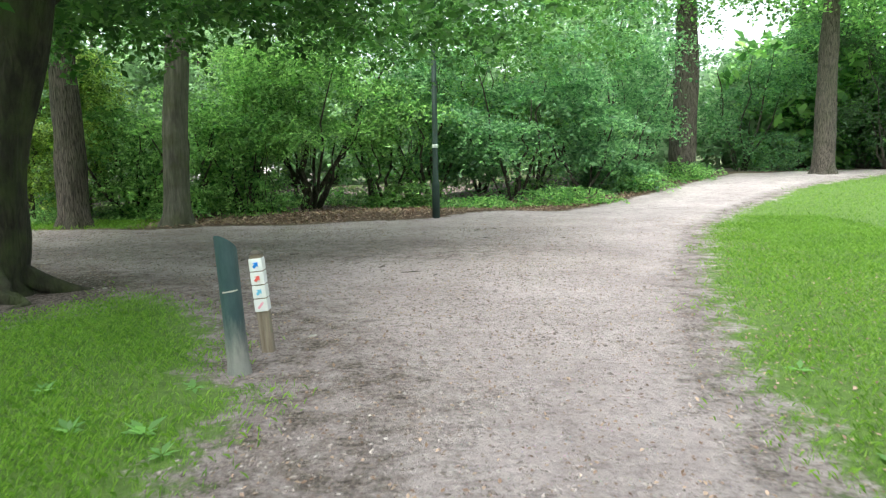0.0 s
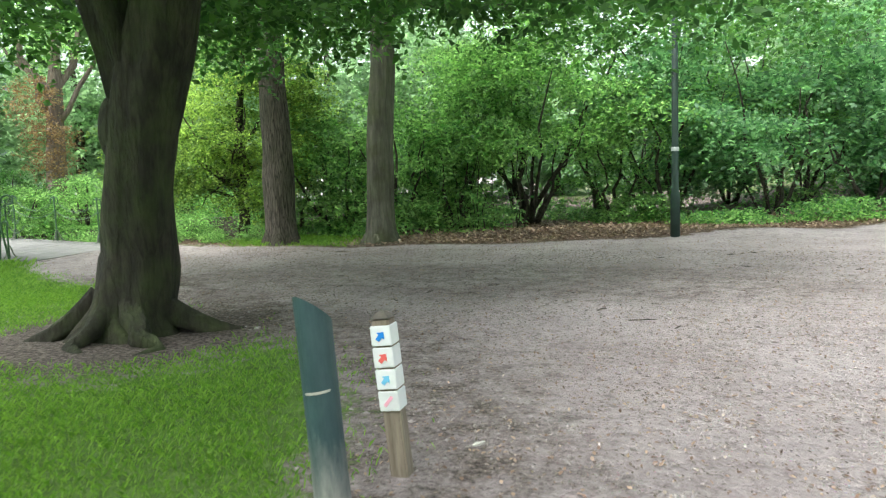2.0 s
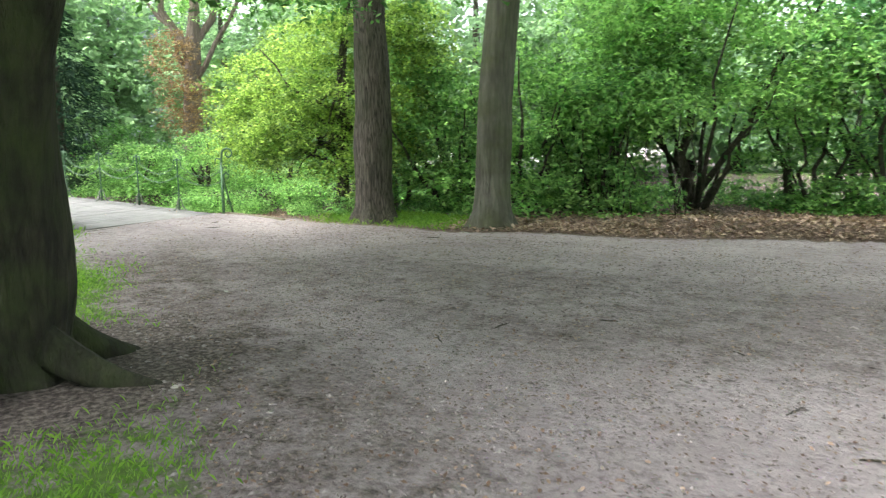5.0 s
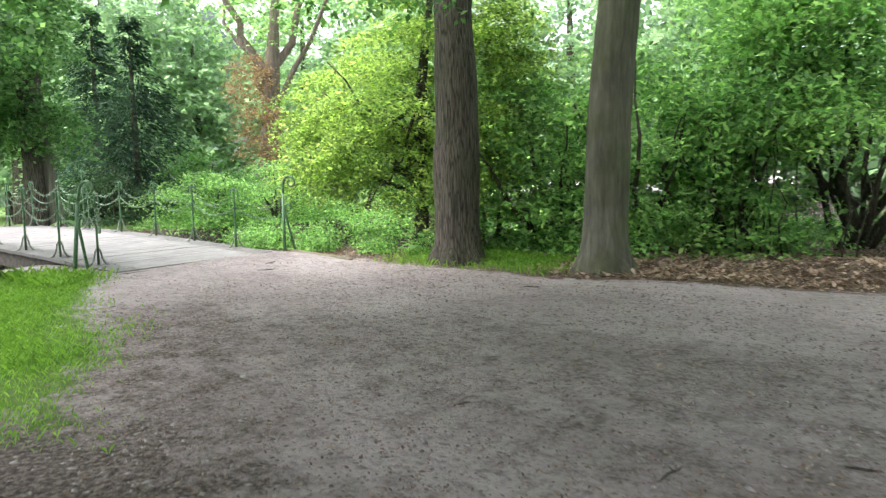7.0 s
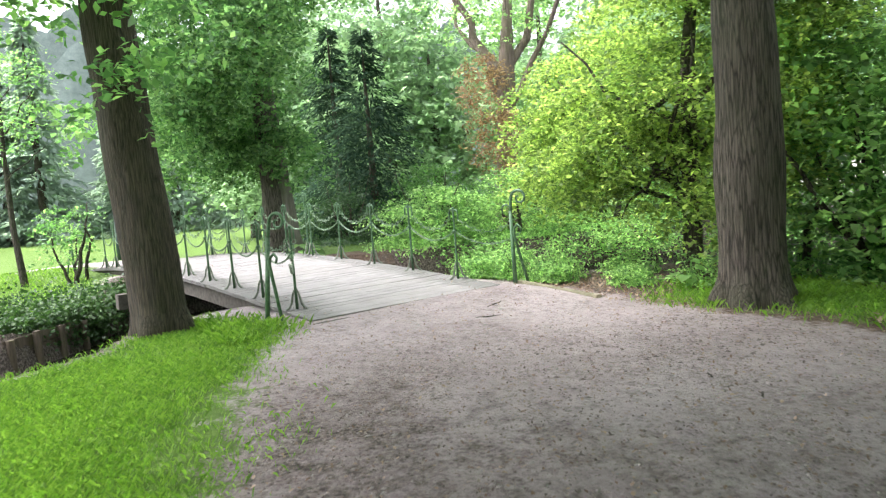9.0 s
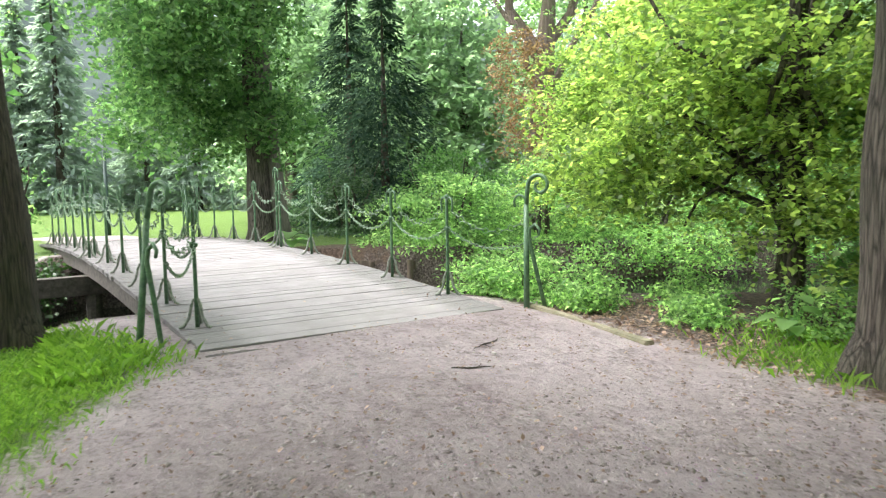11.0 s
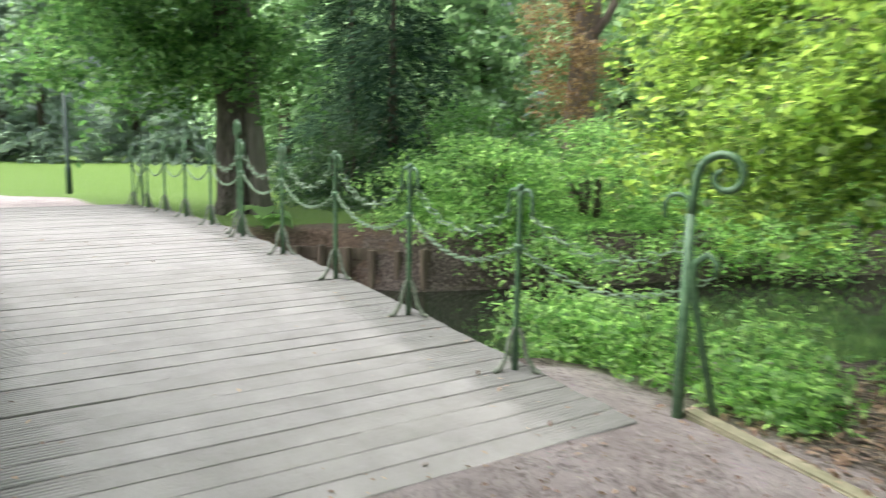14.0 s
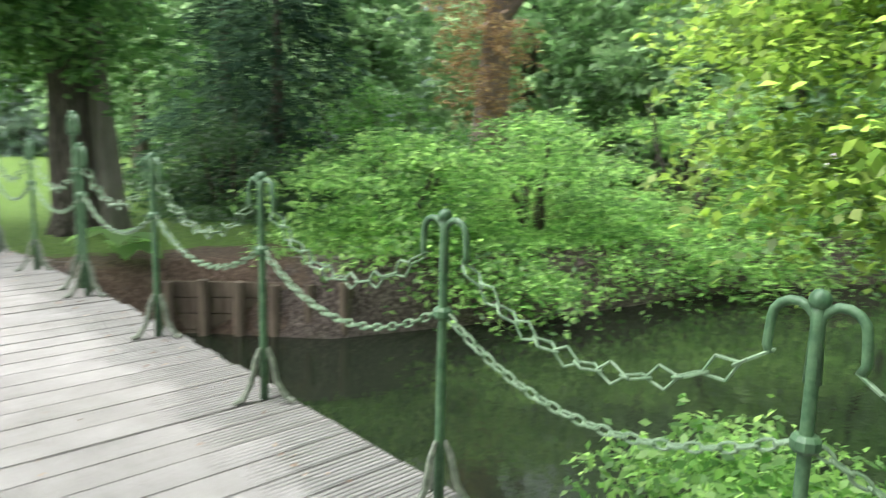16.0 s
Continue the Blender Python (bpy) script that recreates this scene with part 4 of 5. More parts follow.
# ---- bollard and route marker ----
def bollard():
    t = thing("bollard", pose(-1.115, 6.79, 0, 0, -3.5, 0), "blue-grey painted round bollard with a slanted top", "bollard")
    bm = bmesh.new()
    r, n = 0.083, 28
    lo = [bm.verts.new((r * math.cos(a), r * math.sin(a), 0.32)) for a in (2 * math.pi * i / n for i in range(n))]
    hi = [bm.verts.new((r * math.cos(a), r * math.sin(a), 1.03 - 0.85 * r * math.cos(a - 1.1))) for a in (2 * math.pi * i / n for i in range(n))]
    for i in range(n):
        bm.faces.new((lo[i], lo[(i + 1) % n], hi[(i + 1) % n], hi[i]))
    bm.faces.new(hi)
    bm.faces.new(lo[::-1])
    part("shaft", bm, BOLLARD_PAINT, t)
    bm = bmesh.new()
    tube(bm, [(0, 0, -0.05), (0, 0, 0.03), (0, 0, 0.1), (0, 0, 0.32)], [0.1, 0.094, 0.086, 0.0835], 28)
    part("foot", bm, BOLLARD_PAINT, t, "dusty grey scuffed foot")
    bm = bmesh.new()
    arc = [(0.0845 * math.cos(q), 0.0845 * math.sin(q)) for q in (-2.0 + 1.5 * k / 9 for k in range(10))]
    rim = [[bm.verts.new((px, py, 0.655 + 0.01 * k / 9 + dz)) for k, (px, py) in enumerate(arc)] for dz in (0, 0.012)]
    for k in range(9):
        bm.faces.new((rim[0][k], rim[0][k + 1], rim[1][k + 1], rim[1][k]))
    part("stripe", bm, PAPER, t, "thin worn white stripe")


def marker():
    t = thing("route_marker", pose(-1.085, 7.46, 0, 0, -5, 4), "short wooden walking-route post with four white plates", "route marker")
    bm = bmesh.new()
    box(bm, -0.05, 0.05, -0.05, 0.05, -0.05, 0.86, 0.008)
    part("post", bm, POST_WOOD, t)
    bm = bmesh.new()
    bmesh.ops.create_cone(bm, cap_ends=True, segments=4, radius1=0.078, radius2=0.02, depth=0.035, matrix=Matrix.Translation((0, 0, 0.878)) @ Matrix.Rotation(math.pi / 4, 4, "Z"))
    part("cap", bm, BEAM_WOOD, t, "dark weathered cap")
    for i, (ma, shape) in enumerate(((SIGN_BLUE, "arrow"), (SIGN_RED, "arrow"), (SIGN_CYAN, "arrow"), (SIGN_PINK, "bar"))):
        z1 = 0.825 - 0.118 * i
        bm = bmesh.new()
        box(bm, -0.057, 0.057, -0.0605, 0.057, z1 - 0.108, z1, 0.004)
        p = part("plate", bm, SIGN_WHITE, t, "white folded plate")
        zc = z1 - 0.054
        bm = bmesh.new()
        if shape == "arrow":
            outline = ((-0.03, -0.012), (0.0, -0.012), (0.0, -0.028), (0.03, 0.0), (0.0, 0.028), (0.0, 0.012), (-0.03, 0.012))
        else:
            outline = ((-0.034, -0.008), (0.034, -0.008), (0.034, 0.01), (-0.034, 0.01))
        turn = Matrix.Rotation(math.radians(48), 2)
        rims = [[bm.verts.new((*(turn @ Vector(q)),)[:1] + (dy,) + (zc + (turn @ Vector(q)).y,)) for q in outline] for dy in (-0.0612, -0.0645)]
        bm.faces.new(rims[1])
        for k in range(len(outline)):
            m2 = (k + 1) % len(outline)
            bm.faces.new((rims[0][k], rims[0][m2], rims[1][m2], rims[1][k]))
        part("symbol", bm, ma, p, "small coloured route symbol")


bollard()
marker()


# ---- footbridge ----
def bridge_frame(s, v=0.0, z=0.0):
    slope = math.atan2(deck_z(s + 0.05) - deck_z(s - 0.05), 0.1)
    p = on_bridge(s, v, z)
    ax = (BU * math.cos(slope) + Vector((0, 0, math.sin(slope)))).normalized()
    ay = BN
    az = ax.cross(ay)
    if az.z < 0:
        az = -az
        ay = -ay
    m = Matrix((ax, ay, az)).transposed().to_4x4()
    m.translation = p
    return m


def railing_post(tall=False):
    h = 1.08 if not tall else 1.3
    t = thing("railing_post", Matrix(), "green-painted iron railing post with two curled hooks", "railing post", "bridge railing posts")
    bm = bmesh.new()
    tube(bm, [(0, 0, 0), (0, 0, 0.3), (0, 0, h - 0.06), (0, 0, h)], [0.02, 0.018, 0.016, 0.018], 10)
    smooth(part("pole", bm, IRON_GREEN, t))
    bm = bmesh.new()
    bmesh.ops.create_uvsphere(bm, u_segments=10, v_segments=6, radius=0.026, matrix=Matrix.Translation((0, 0, h)))
    smooth(part("finial", bm, IRON_GREEN, t))
    for sx in (-1, 1):
        bm = bmesh.new()
        pts = [(sx * 0.01, 0, h - 0.2)] + [(sx * (0.055 - 0.05 * math.cos(a)), 0, h - 0.06 + 0.05 * math.sin(a)) for a in (math.pi * q / 7 for q in range(8))] + [(sx * 0.11, 0, h - 0.13), (sx * 0.1, 0, h - 0.15)]
        tube(bm, pts, [0.012] * len(pts), 7)
        smooth(part("hook", bm, IRON_GREEN, t))
    bm = bmesh.new()
    tube(bm, [(0, 0, h * 0.66), (0, 0, h * 0.67), (0, 0, h * 0.69), (0, 0, h * 0.7)], [0.026, 0.036, 0.036, 0.026], 10)
    part("collar", bm, IRON_GREEN, t)
    for q in range(3):
        a = math.pi * (0.5 + q * 2 / 3)
        dx, dy = math.cos(a), math.sin(a)
        bm = bmesh.new()
        tube(bm, [(dx * 0.02, dy * 0.02, 0.26), (dx * 0.045, dy * 0.045, 0.2), (dx * 0.07, dy * 0.07, 0.09), (dx * 0.12, dy * 0.12, 0.018), (dx * 0.16, dy * 0.16, 0.01)], [0.01, 0.014, 0.014, 0.016, 0.012], 6)
        part("foot", bm, IRON_FOOT, t, "worn claw foot")
    return t


def upright(s, v):
    m = Matrix((BU, BN * -1 if BU.cross(BN).z < 0 else BN, Vector((0, 0, 1)))).transposed().to_4x4()
    m.translation = on_bridge(s, v)
    return m


POST_S = [0.86 + 1.24 * i for i in range(10)]
POST_L = [0.76 + 1.12 * i for i in range(11)]
first = railing_post()
first.matrix_world = upright(POST_S[0], 1.41)
for side in (1.41, -1.35):
    for i, s in enumerate(POST_S if side > 0 else POST_L):
        if side > 0 and i == 0:
            continue
        copy_thing(first, upright(s, side))
tall = railing_post(True)
tall.matrix_world = upright(6.1, 1.46)
copy_thing(tall, upright(6.1, -1.46))


def chain(a, b, sag, square, group):
    """Links strung on a hanging curve from a to b."""
    a, b = Vector(a), Vector(b)
    n = 13 if square else 26
    bm = bmesh.new()
    ln = (b - a).length / n
    for i in range(n):
        t0, t1 = i / n, (i + 1) / n
        p = a.lerp(b, t0) - Vector((0, 0, 4 * sag * t0 * (1 - t0)))
        q = a.lerp(b, t1) - Vector((0, 0, 4 * sag * t1 * (1 - t1)))
        d = (q - p)
        L = d.length
        ax = d.normalized()
        ay = ax.cross(Vector((0, 0, 1))).normalized()
        if i % 2:
            ay = ax.cross(ay)
        w = 0.034 if square else 0.014
        c = (p + q) / 2
        if square:
            ring = [c - ax * L * 0.62, c + ay * w, c + ax * L * 0.62, c - ay * w]
        else:
            ring = [c + ax * (L * 0.62 * math.cos(g)) + ay * (w * math.sin(g)) for g in (2 * math.pi * k / 8 for k in range(8))]
        m = len(ring)
        for k in range(m):
            tube(bm, [ring[k], ring[(k + 1) % m]], [0.0045 if square else 0.005] * 2, 5, cap=False)
    mid = (a + b) / 2
    bmesh.ops.translate(bm, verts=bm.verts, vec=-mid)
    ob = part("chain", bm, CHAIN_GREEN)
    ob.matrix_world = Matrix.Translation(mid)
    return tagged(ob, "sagging green chain of %s iron links between railing posts" % ("square" if square else "twisted"), "chain", group)


H = 1.08
for side in (1.41, -1.35):
    stops = [-0.15] + (POST_S if side > 0 else POST_L)
    for i, (s0, s1) in enumerate(zip(stops, stops[1:])):
        v0 = side if i else side * 1.33
        z0 = H if i else H + 0.02
        chain(on_bridge(s0 + 0.1, v0, z0 - 0.15), on_bridge(s1 - 0.1, side, H - 0.15), 0.2, True, "upper railing chains")
        chain(on_bridge(s0 + 0.02, v0, H * 0.68), on_bridge(s1 - 0.02, side, H * 0.68), 0.18, False, "lower railing chains")


def end_post(x, y, turn, mirror):
    t = thing("end_post", pose(x, y, 0.0, 0, 0, turn), "tall green iron end post with a large scroll", "railing post", "bridge end posts")
    k = mirror
    bm = bmesh.new()
    tube(bm, [(0, 0, -0.1), (0, 0, 0.5), (0, 0, 1.15)], [0.032, 0.03, 0.026], 10)
    smooth(part("pole", bm, IRON_GREEN, t))
    bm = bmesh.new()
    pts = [(0, 0, 1.1), (k * 0.01, 0, 1.25)]
    for q in range(22):
        a = math.pi - q * 0.36
        r = 0.13 * (1 - q / 27)
        pts.append((k * (0.15 + r * math.cos(a)), 0, 1.34 + r * math.sin(a)))
    tube(bm, pts, [0.024] * 4 + [0.022 - 0.0004 * q for q in range(len(pts) - 4)], 8)
    smooth(part("scroll", bm, IRON_GREEN, t, "large spiral scroll"))
    bm = bmesh.new()
    pts = [(0, 0, 0.98)] + [(-k * (0.07 - 0.065 * math.cos(a)), 0, 1.18 + 0.065 * math.sin(a)) for a in (math.pi * q / 8 for q in range(9))] + [(-k * 0.13, 0, 1.12)]
    tube(bm, pts, [0.013] * len(pts), 7)
    smooth(part("hook", bm, IRON_GREEN, t))
    bm = bmesh.new()
    pts = [(k * 0.14, 0, 0.84), (k * 0.15, 0, 0.9), (k * 0.1, 0, 0.95), (k * 0.04, 0, 0.9), (k * 0.03, 0, 0.8), (k * 0.08, 0.05, 0.5), (k * 0.2, 0.12, -0.1)]
    tube(bm, pts, [0.014, 0.016, 0.018, 0.02, 0.022, 0.022, 0.022], 8)
    smooth(part("stay", bm, IRON_GREEN, t, "leaning iron stay"))
    return t


end_post(-12.85, 17.95, 30, 1)
end_post(-12.9, 14.2, 30, 1).rotation_euler = (radians(-5), radians(3), radians(30))
end_post(float((B0 + BU * 13.5).x), float((B0 + BU * 13.5 + BN * 1.85).y), 200, 1)
end_post(float((B0 + BU * 13.5).x) + 0.3, float((B0 + BU * 13.5 - BN * 1.85).y), 200, 1)

bridge = thing("footbridge", Matrix.Translation(on_bridge(0, 0, -0.1)), "arched timber footbridge with weathered grey planks", "footbridge")
inv = bridge.matrix_world.inverted()
for v in (-1.35, -0.45, 0.45, 1.35):
    bm = bmesh.new()
    rings = []
    for i in range(15):
        s0 = BLEN * i / 14
        rings.append([bm.verts.new(inv @ (B0 + BU * s0 + BN * (v + dv) + Vector((0, 0, deck_z(s0) - 0.062 + dz)))) for dv, dz in ((-0.09, 0), (0.09, 0), (0.09, -0.26), (-0.09, -0.26))])
    for p, q in zip(rings, rings[1:]):
        for k in range(4):
            bm.faces.new((p[k], p[(k + 1) % 4], q[(k + 1) % 4], q[k]))
    bm.faces.new(rings[0])
    bm.faces.new(rings[-1][::-1])
    part("beam", bm, BEAM_WOOD, bridge)
CROSS = Matrix() if (Matrix.Identity(3) @ BU).cross(BN).z > 0 else Matrix.Rotation(math.pi, 4, "Z")
for s in (2.6, 6.7, 10.6):
    bm = bmesh.new()
    box(bm, -0.12, 0.12, -2.3, 1.4, -0.62, -0.33, 0.01)
    ob = part("cross_beam", bm, BEAM_WOOD, bridge)
    ob.matrix_local = inv @ upright(s, 0) @ CROSS
    for v in (-1.35, 1.35):
        bm = bmesh.new()
        tube(bm, [(0, 0, -2.0), (0, 0, -0.6)], [0.12, 0.12], 10)
        ob = part("pier", bm, BEAM_WOOD, bridge)
        ob.matrix_local = inv @ upright(s, v)

# bank boards, timber walls and edging
def pile_wall(a, b, top, label, gap=0.42):
    a, b = Vector(a), Vector(b)
    n = int((b - a).length / gap)
    ang = math.atan2(b.y - a.y, b.x - a.x)
    t = thing("bank_wall", pose(a.x, a.y, WATER_Z - 0.3, 0, 0, math.degrees(ang)), label, "bank wall", "", "structure")
    hgt = top - WATER_Z + 0.3
    for i in range(n + 1):
        bm = bmesh.new()
        tube(bm, [(gap * i, -0.07, 0), (gap * i, -0.07, hgt + 0.03 * math.sin(i * 7.7))], [0.07, 0.065], 9)
        part("pile", bm, PILE_WOOD, t)
    for j in range(4):
        bm = bmesh.new()
        z = hgt - 0.2 * (j + 1)
        box(bm, -0.1, gap * n + 0.1, 0.0, 0.05, z, z + 0.19, 0.006)
        part("board", bm, PILE_WOOD, t)
    return t


pile_wall((-21.75, 18.45), (-20.45, 20.3), -0.25, "row of timber piles with boards holding the far bank")
pile_wall((-17.35, 8.0), (-17.75, 11.3), -0.33, "old timber piling along the ivy bank", 0.6)
pile_wall((-17.75, 11.3), (-19.5, 12.8), -0.33, "old timber piling along the ivy bank", 0.6)


def ivy(label, a, b, z0, z1, n, seed, out=0.18, name="ivy"):
    rng = np.random.default_rng(seed)
    t = rng.uniform(0, 1, n)
    p = np.stack([a[0] + (b[0] - a[0]) * t, a[1] + (b[1] - a[1]) * t, rng.uniform(z0, z1, n)], 1) + rng.normal(0, out, (n, 3)) * (1, 1, 0.4)
    v, f = leaf_arrays(rng, p, 0.075, 0.45, None, 0.8)
    mid = np.array([(a[0] + b[0]) / 2, (a[1] + b[1]) / 2, z0])
    ob = new(name, mesh_from(name, v - mid, f, LEAF_IVY))
    ob.matrix_world = Matrix.Translation(mid)
    tagged(ob, label, "ivy")


ivy("dark green ivy hanging over the timber bank wall", (-17.72, 10.6), (-19.55, 12.85), -0.8, -0.1, 8500, 61, 0.13)
ivy("ground ivy spreading over the far bank", (-18.6, 9.4), (-21, 12.6), -0.33, -0.14, 8000, 62, 0.5)
ivy("ivy on the near end of the far bank", (-19.6, 12.6), (-21.9, 13.4), -0.7, 0.02, 4500, 63, 0.25)

bm = bmesh.new()
box(bm, -0.9, 0.9, -0.05, 0.05, -0.12, 0.05, 0.012)
edge = part("edging_board", bm, STONE)
edge.matrix_world = pose(-11.95, 18.0, float(ground_height(-11.95, 18.0)) - 0.032, 0, 1.5, -2)
tagged(edge, "pale mossy timber edging half sunk beside the path", "edging")
bm = bmesh.new()
box(bm, -0.09, 0.09, -1.55, 1.55, -0.25, 0.0, 0.01)
sill = part("bridge_sill", bm, BEAM_WOOD)
sill.matrix_world = upright(-0.1, 0) @ Matrix.Translation((0, 0, -0.02))
tagged(sill, "dark timber sill where the path meets the deck", "sill", kind="structure")


SCRAPS = [(-6.98, 18.3, 0.06, 0.04, 20), (-0.05, 12.13, 0.03, 0.015, 0), (-4.2, 10.5, 0.035, 0.015, 30), (-6.4, 12.72, 0.03, 0.018, 0), (-11.35, 16.64, 0.03, 0.014, 15), (-0.81, 7.95, 0.05, 0.02, 60)]


# ---- grass, litter, twigs ----
def in_any(polys, x, y, margin=0.0):
    return np.maximum.reduce([signed(p, x, y) for p in polys]) > margin


def scatter_grass(name, label, x0, x1, y0, y1, n, polys, size, seed):
    rng = np.random.default_rng(seed)
    x, y = rng.uniform(x0, x1, n), rng.uniform(y0, y1, n)
    d = np.maximum.reduce([signed(p, x, y) for p in polys])
    thin = 0.5 + 0.25 * np.sin(x * 2.3 + 1.7 * np.sin(y * 1.9)) + 0.25 * np.sin(y * 3.1 + 1.3 * np.sin(x * 2.7))
    ok = (d + rng.normal(0, 0.3, n) > 0.16 + 0.5 * thin) & (rng.uniform(0, 1, n) < 1.0 - 0.45 * thin ** 2) & (signed(POND, x, y) < -0.05) & (line_distance(FAR_PATH, x, y) > 1.6) & (np.hypot(x + 5.5, y - 9.93) > 1.2 + rng.exponential(0.65, n))
    x, y = x[ok], y[ok]
    m = len(x)
    base = np.stack([x, y, ground_height(x, y) - 0.005], 1)
    a = rng.uniform(0, 2 * math.pi, m)
    lean = np.stack([np.cos(a), np.sin(a), np.zeros(m)], 1)
    side = np.stack([-np.sin(a), np.cos(a), np.zeros(m)], 1)
    h = (size * rng.uniform(0.5, 1.4, m))[:, None]
    w = h * 0.032 + 0.0011
    v = np.empty((m, 4, 3))
    v[:, 0] = base - side * w
    v[:, 1] = base + side * w
    v[:, 2] = base + lean * h * 0.25 + side * w * 0.7 + (0, 0, 1) * h * 0.6
    v[:, 3] = base + lean * h * rng.uniform(0.4, 0.9, (m, 1)) + (0, 0, 1) * h * rng.uniform(0.7, 1.0, (m, 1))
    ob = new(name, mesh_from(name, v.reshape(-1, 3), np.arange(m * 4).reshape(m, 4), GRASS_BLADE))
    tagged(ob, label, "grass", kind="stuff")


scatter_grass("lawn_grass", "short bright green lawn grass beside the path", -8, -0.4, 3.0, 13, 200000, [LAWN_WEST], 0.05, 1)
scatter_grass("bank_lawn_grass", "bright green grass on the sloping bank", -14.6, -8, 8.5, 14.6, 150000, [LAWN_WEST], 0.06, 2)
scatter_grass("east_lawn_grass", "bright green mown lawn grass", 2.2, 9, 3.5, 20, 125000, [LAWN_EAST], 0.05, 3)
scatter_grass("far_east_lawn_grass", "bright green lawn grass reaching to the trees", 5, 20, 8, 29, 34000, [LAWN_EAST], 0.07, 7)
scatter_grass("verge_grass", "grassy verge under the trees", -13, -6.5, 18, 20.5, 24000, [BANK_GRASS], 0.1, 4)
scatter_grass("corner_grass", "long grass tuft at the bridge corner", -14.0, -12.2, 13.5, 14.6, 3600, [LAWN_WEST], 0.12, 5)
scatter_grass("far_meadow_grass", "bright meadow grass beyond the pond", -32, -18, 2, 13, 22000, [MEADOW], 0.12, 6)


def scatter_leaves(name, label, x0, x1, y0, y1, n, poly, inside, size, seed, material=LITTER_LEAF):
    rng = np.random.default_rng(seed)
    x, y = rng.uniform(x0, x1, n), rng.uniform(y0, y1, n)
    d = signed(poly, x, y)
    ok = ((d > 0.1) if inside else (d < -0.05)) & (signed(POND, x, y) < -0.2)
    x, y = x[ok], y[ok]
    spots = np.stack([x, y, ground_height(x, y) + rng.uniform(0.004, 0.03, len(x)) * (1.6 if inside else 0.5)], 1)
    al = unit(rng.normal(size=(len(x), 3)) * (1, 1, 0.12))
    v, f = leaf_arrays(rng, spots, size, 0.85, al, 0.6)
    tagged(new(name, mesh_from(name, v, f, material)), label, "leaf litter", kind="stuff")


scatter_leaves("leaf_litter", "brown fallen leaves under the shrubs", -8, 6, 18.5, 26, 26000, WOODS, True, 0.09, 11)
scatter_leaves("path_debris", "scattered leaf bits and twigs on the earth path", -13, 6, 3, 20, 34000, LAWN_WEST, False, 0.034, 12)
scatter_leaves("path_crumbs", "dark crumbs of bark, twig and leaf trodden into the path", -9.5, 2.4, 7.5, 18, 26000, LAWN_WEST, False, 0.026, 14, BARK_CRUMB)
CLOD = leaf_mat("dry_earth_clod", (0.085, 0.064, 0.057), (0.2, 0.163, 0.152), (0.38, 0.335, 0.325), 0.0)


def scatter_clods(name, label, x0, x1, y0, y1, n, size, seed):
    """Trodden crumbs of earth and small stones, six-cornered lumps half sunk in the path."""
    rng = np.random.default_rng(seed)
    x, y = rng.uniform(x0, x1, n), rng.uniform(y0, y1, n)
    patch = 0.5 + 0.3 * np.sin(x * 1.9 + 1.3 * np.sin(y * 1.4)) + 0.2 * np.sin(y * 4.3 + 2.0 * np.sin(x * 3.1))
    edge = np.maximum(signed(LAWN_WEST, x, y), signed(LAWN_EAST, x, y))
    ok = (edge < 0.25) & (signed(POND, x, y) < -0.4) & (signed(WOODS, x, y) < 0) & (rng.uniform(0, 1, n) < patch) & ((x + 12.66) * -0.994 + (y - 16.15) * -0.1094 < -0.15)
    x, y = x[ok], y[ok]
    m = len(x)
    a = rng.uniform(0, 2 * math.pi, m)
    u = np.stack([np.cos(a), np.sin(a), np.zeros(m)], 1)
    w = np.stack([-np.sin(a), np.cos(a), np.zeros(m)], 1)
    r = (size * (0.35 + rng.exponential(0.5, m)).clip(0.3, 2.2))[:, None]
    c = np.stack([x, y, ground_height(x, y)], 1)
    j = lambda: rng.uniform(0.7, 1.35, (m, 1))
    v = np.empty((m, 6, 3))
    v[:, 0], v[:, 1] = c + u * r * j() * 1.5, c - u * r * j() * 1.5
    v[:, 2], v[:, 3] = c + w * r * j() * 0.8, c - w * r * j() * 0.8
    v[:, 4], v[:, 5] = c + (0, 0, 1) * r * j() * 0.6, c - (0, 0, 1) * r * 0.5
    tri = np.array([(0, 2, 4), (2, 1, 4), (1, 3, 4), (3, 0, 4), (2, 0, 5), (1, 2, 5), (3, 1, 5), (0, 3, 5)])
    f = (np.arange(m)[:, None, None] * 6 + tri).reshape(-1, 3)
    tagged(new(name, mesh_from(name, v.reshape(-1, 3), f, CLOD)), label, "earth crumbs", kind="stuff")


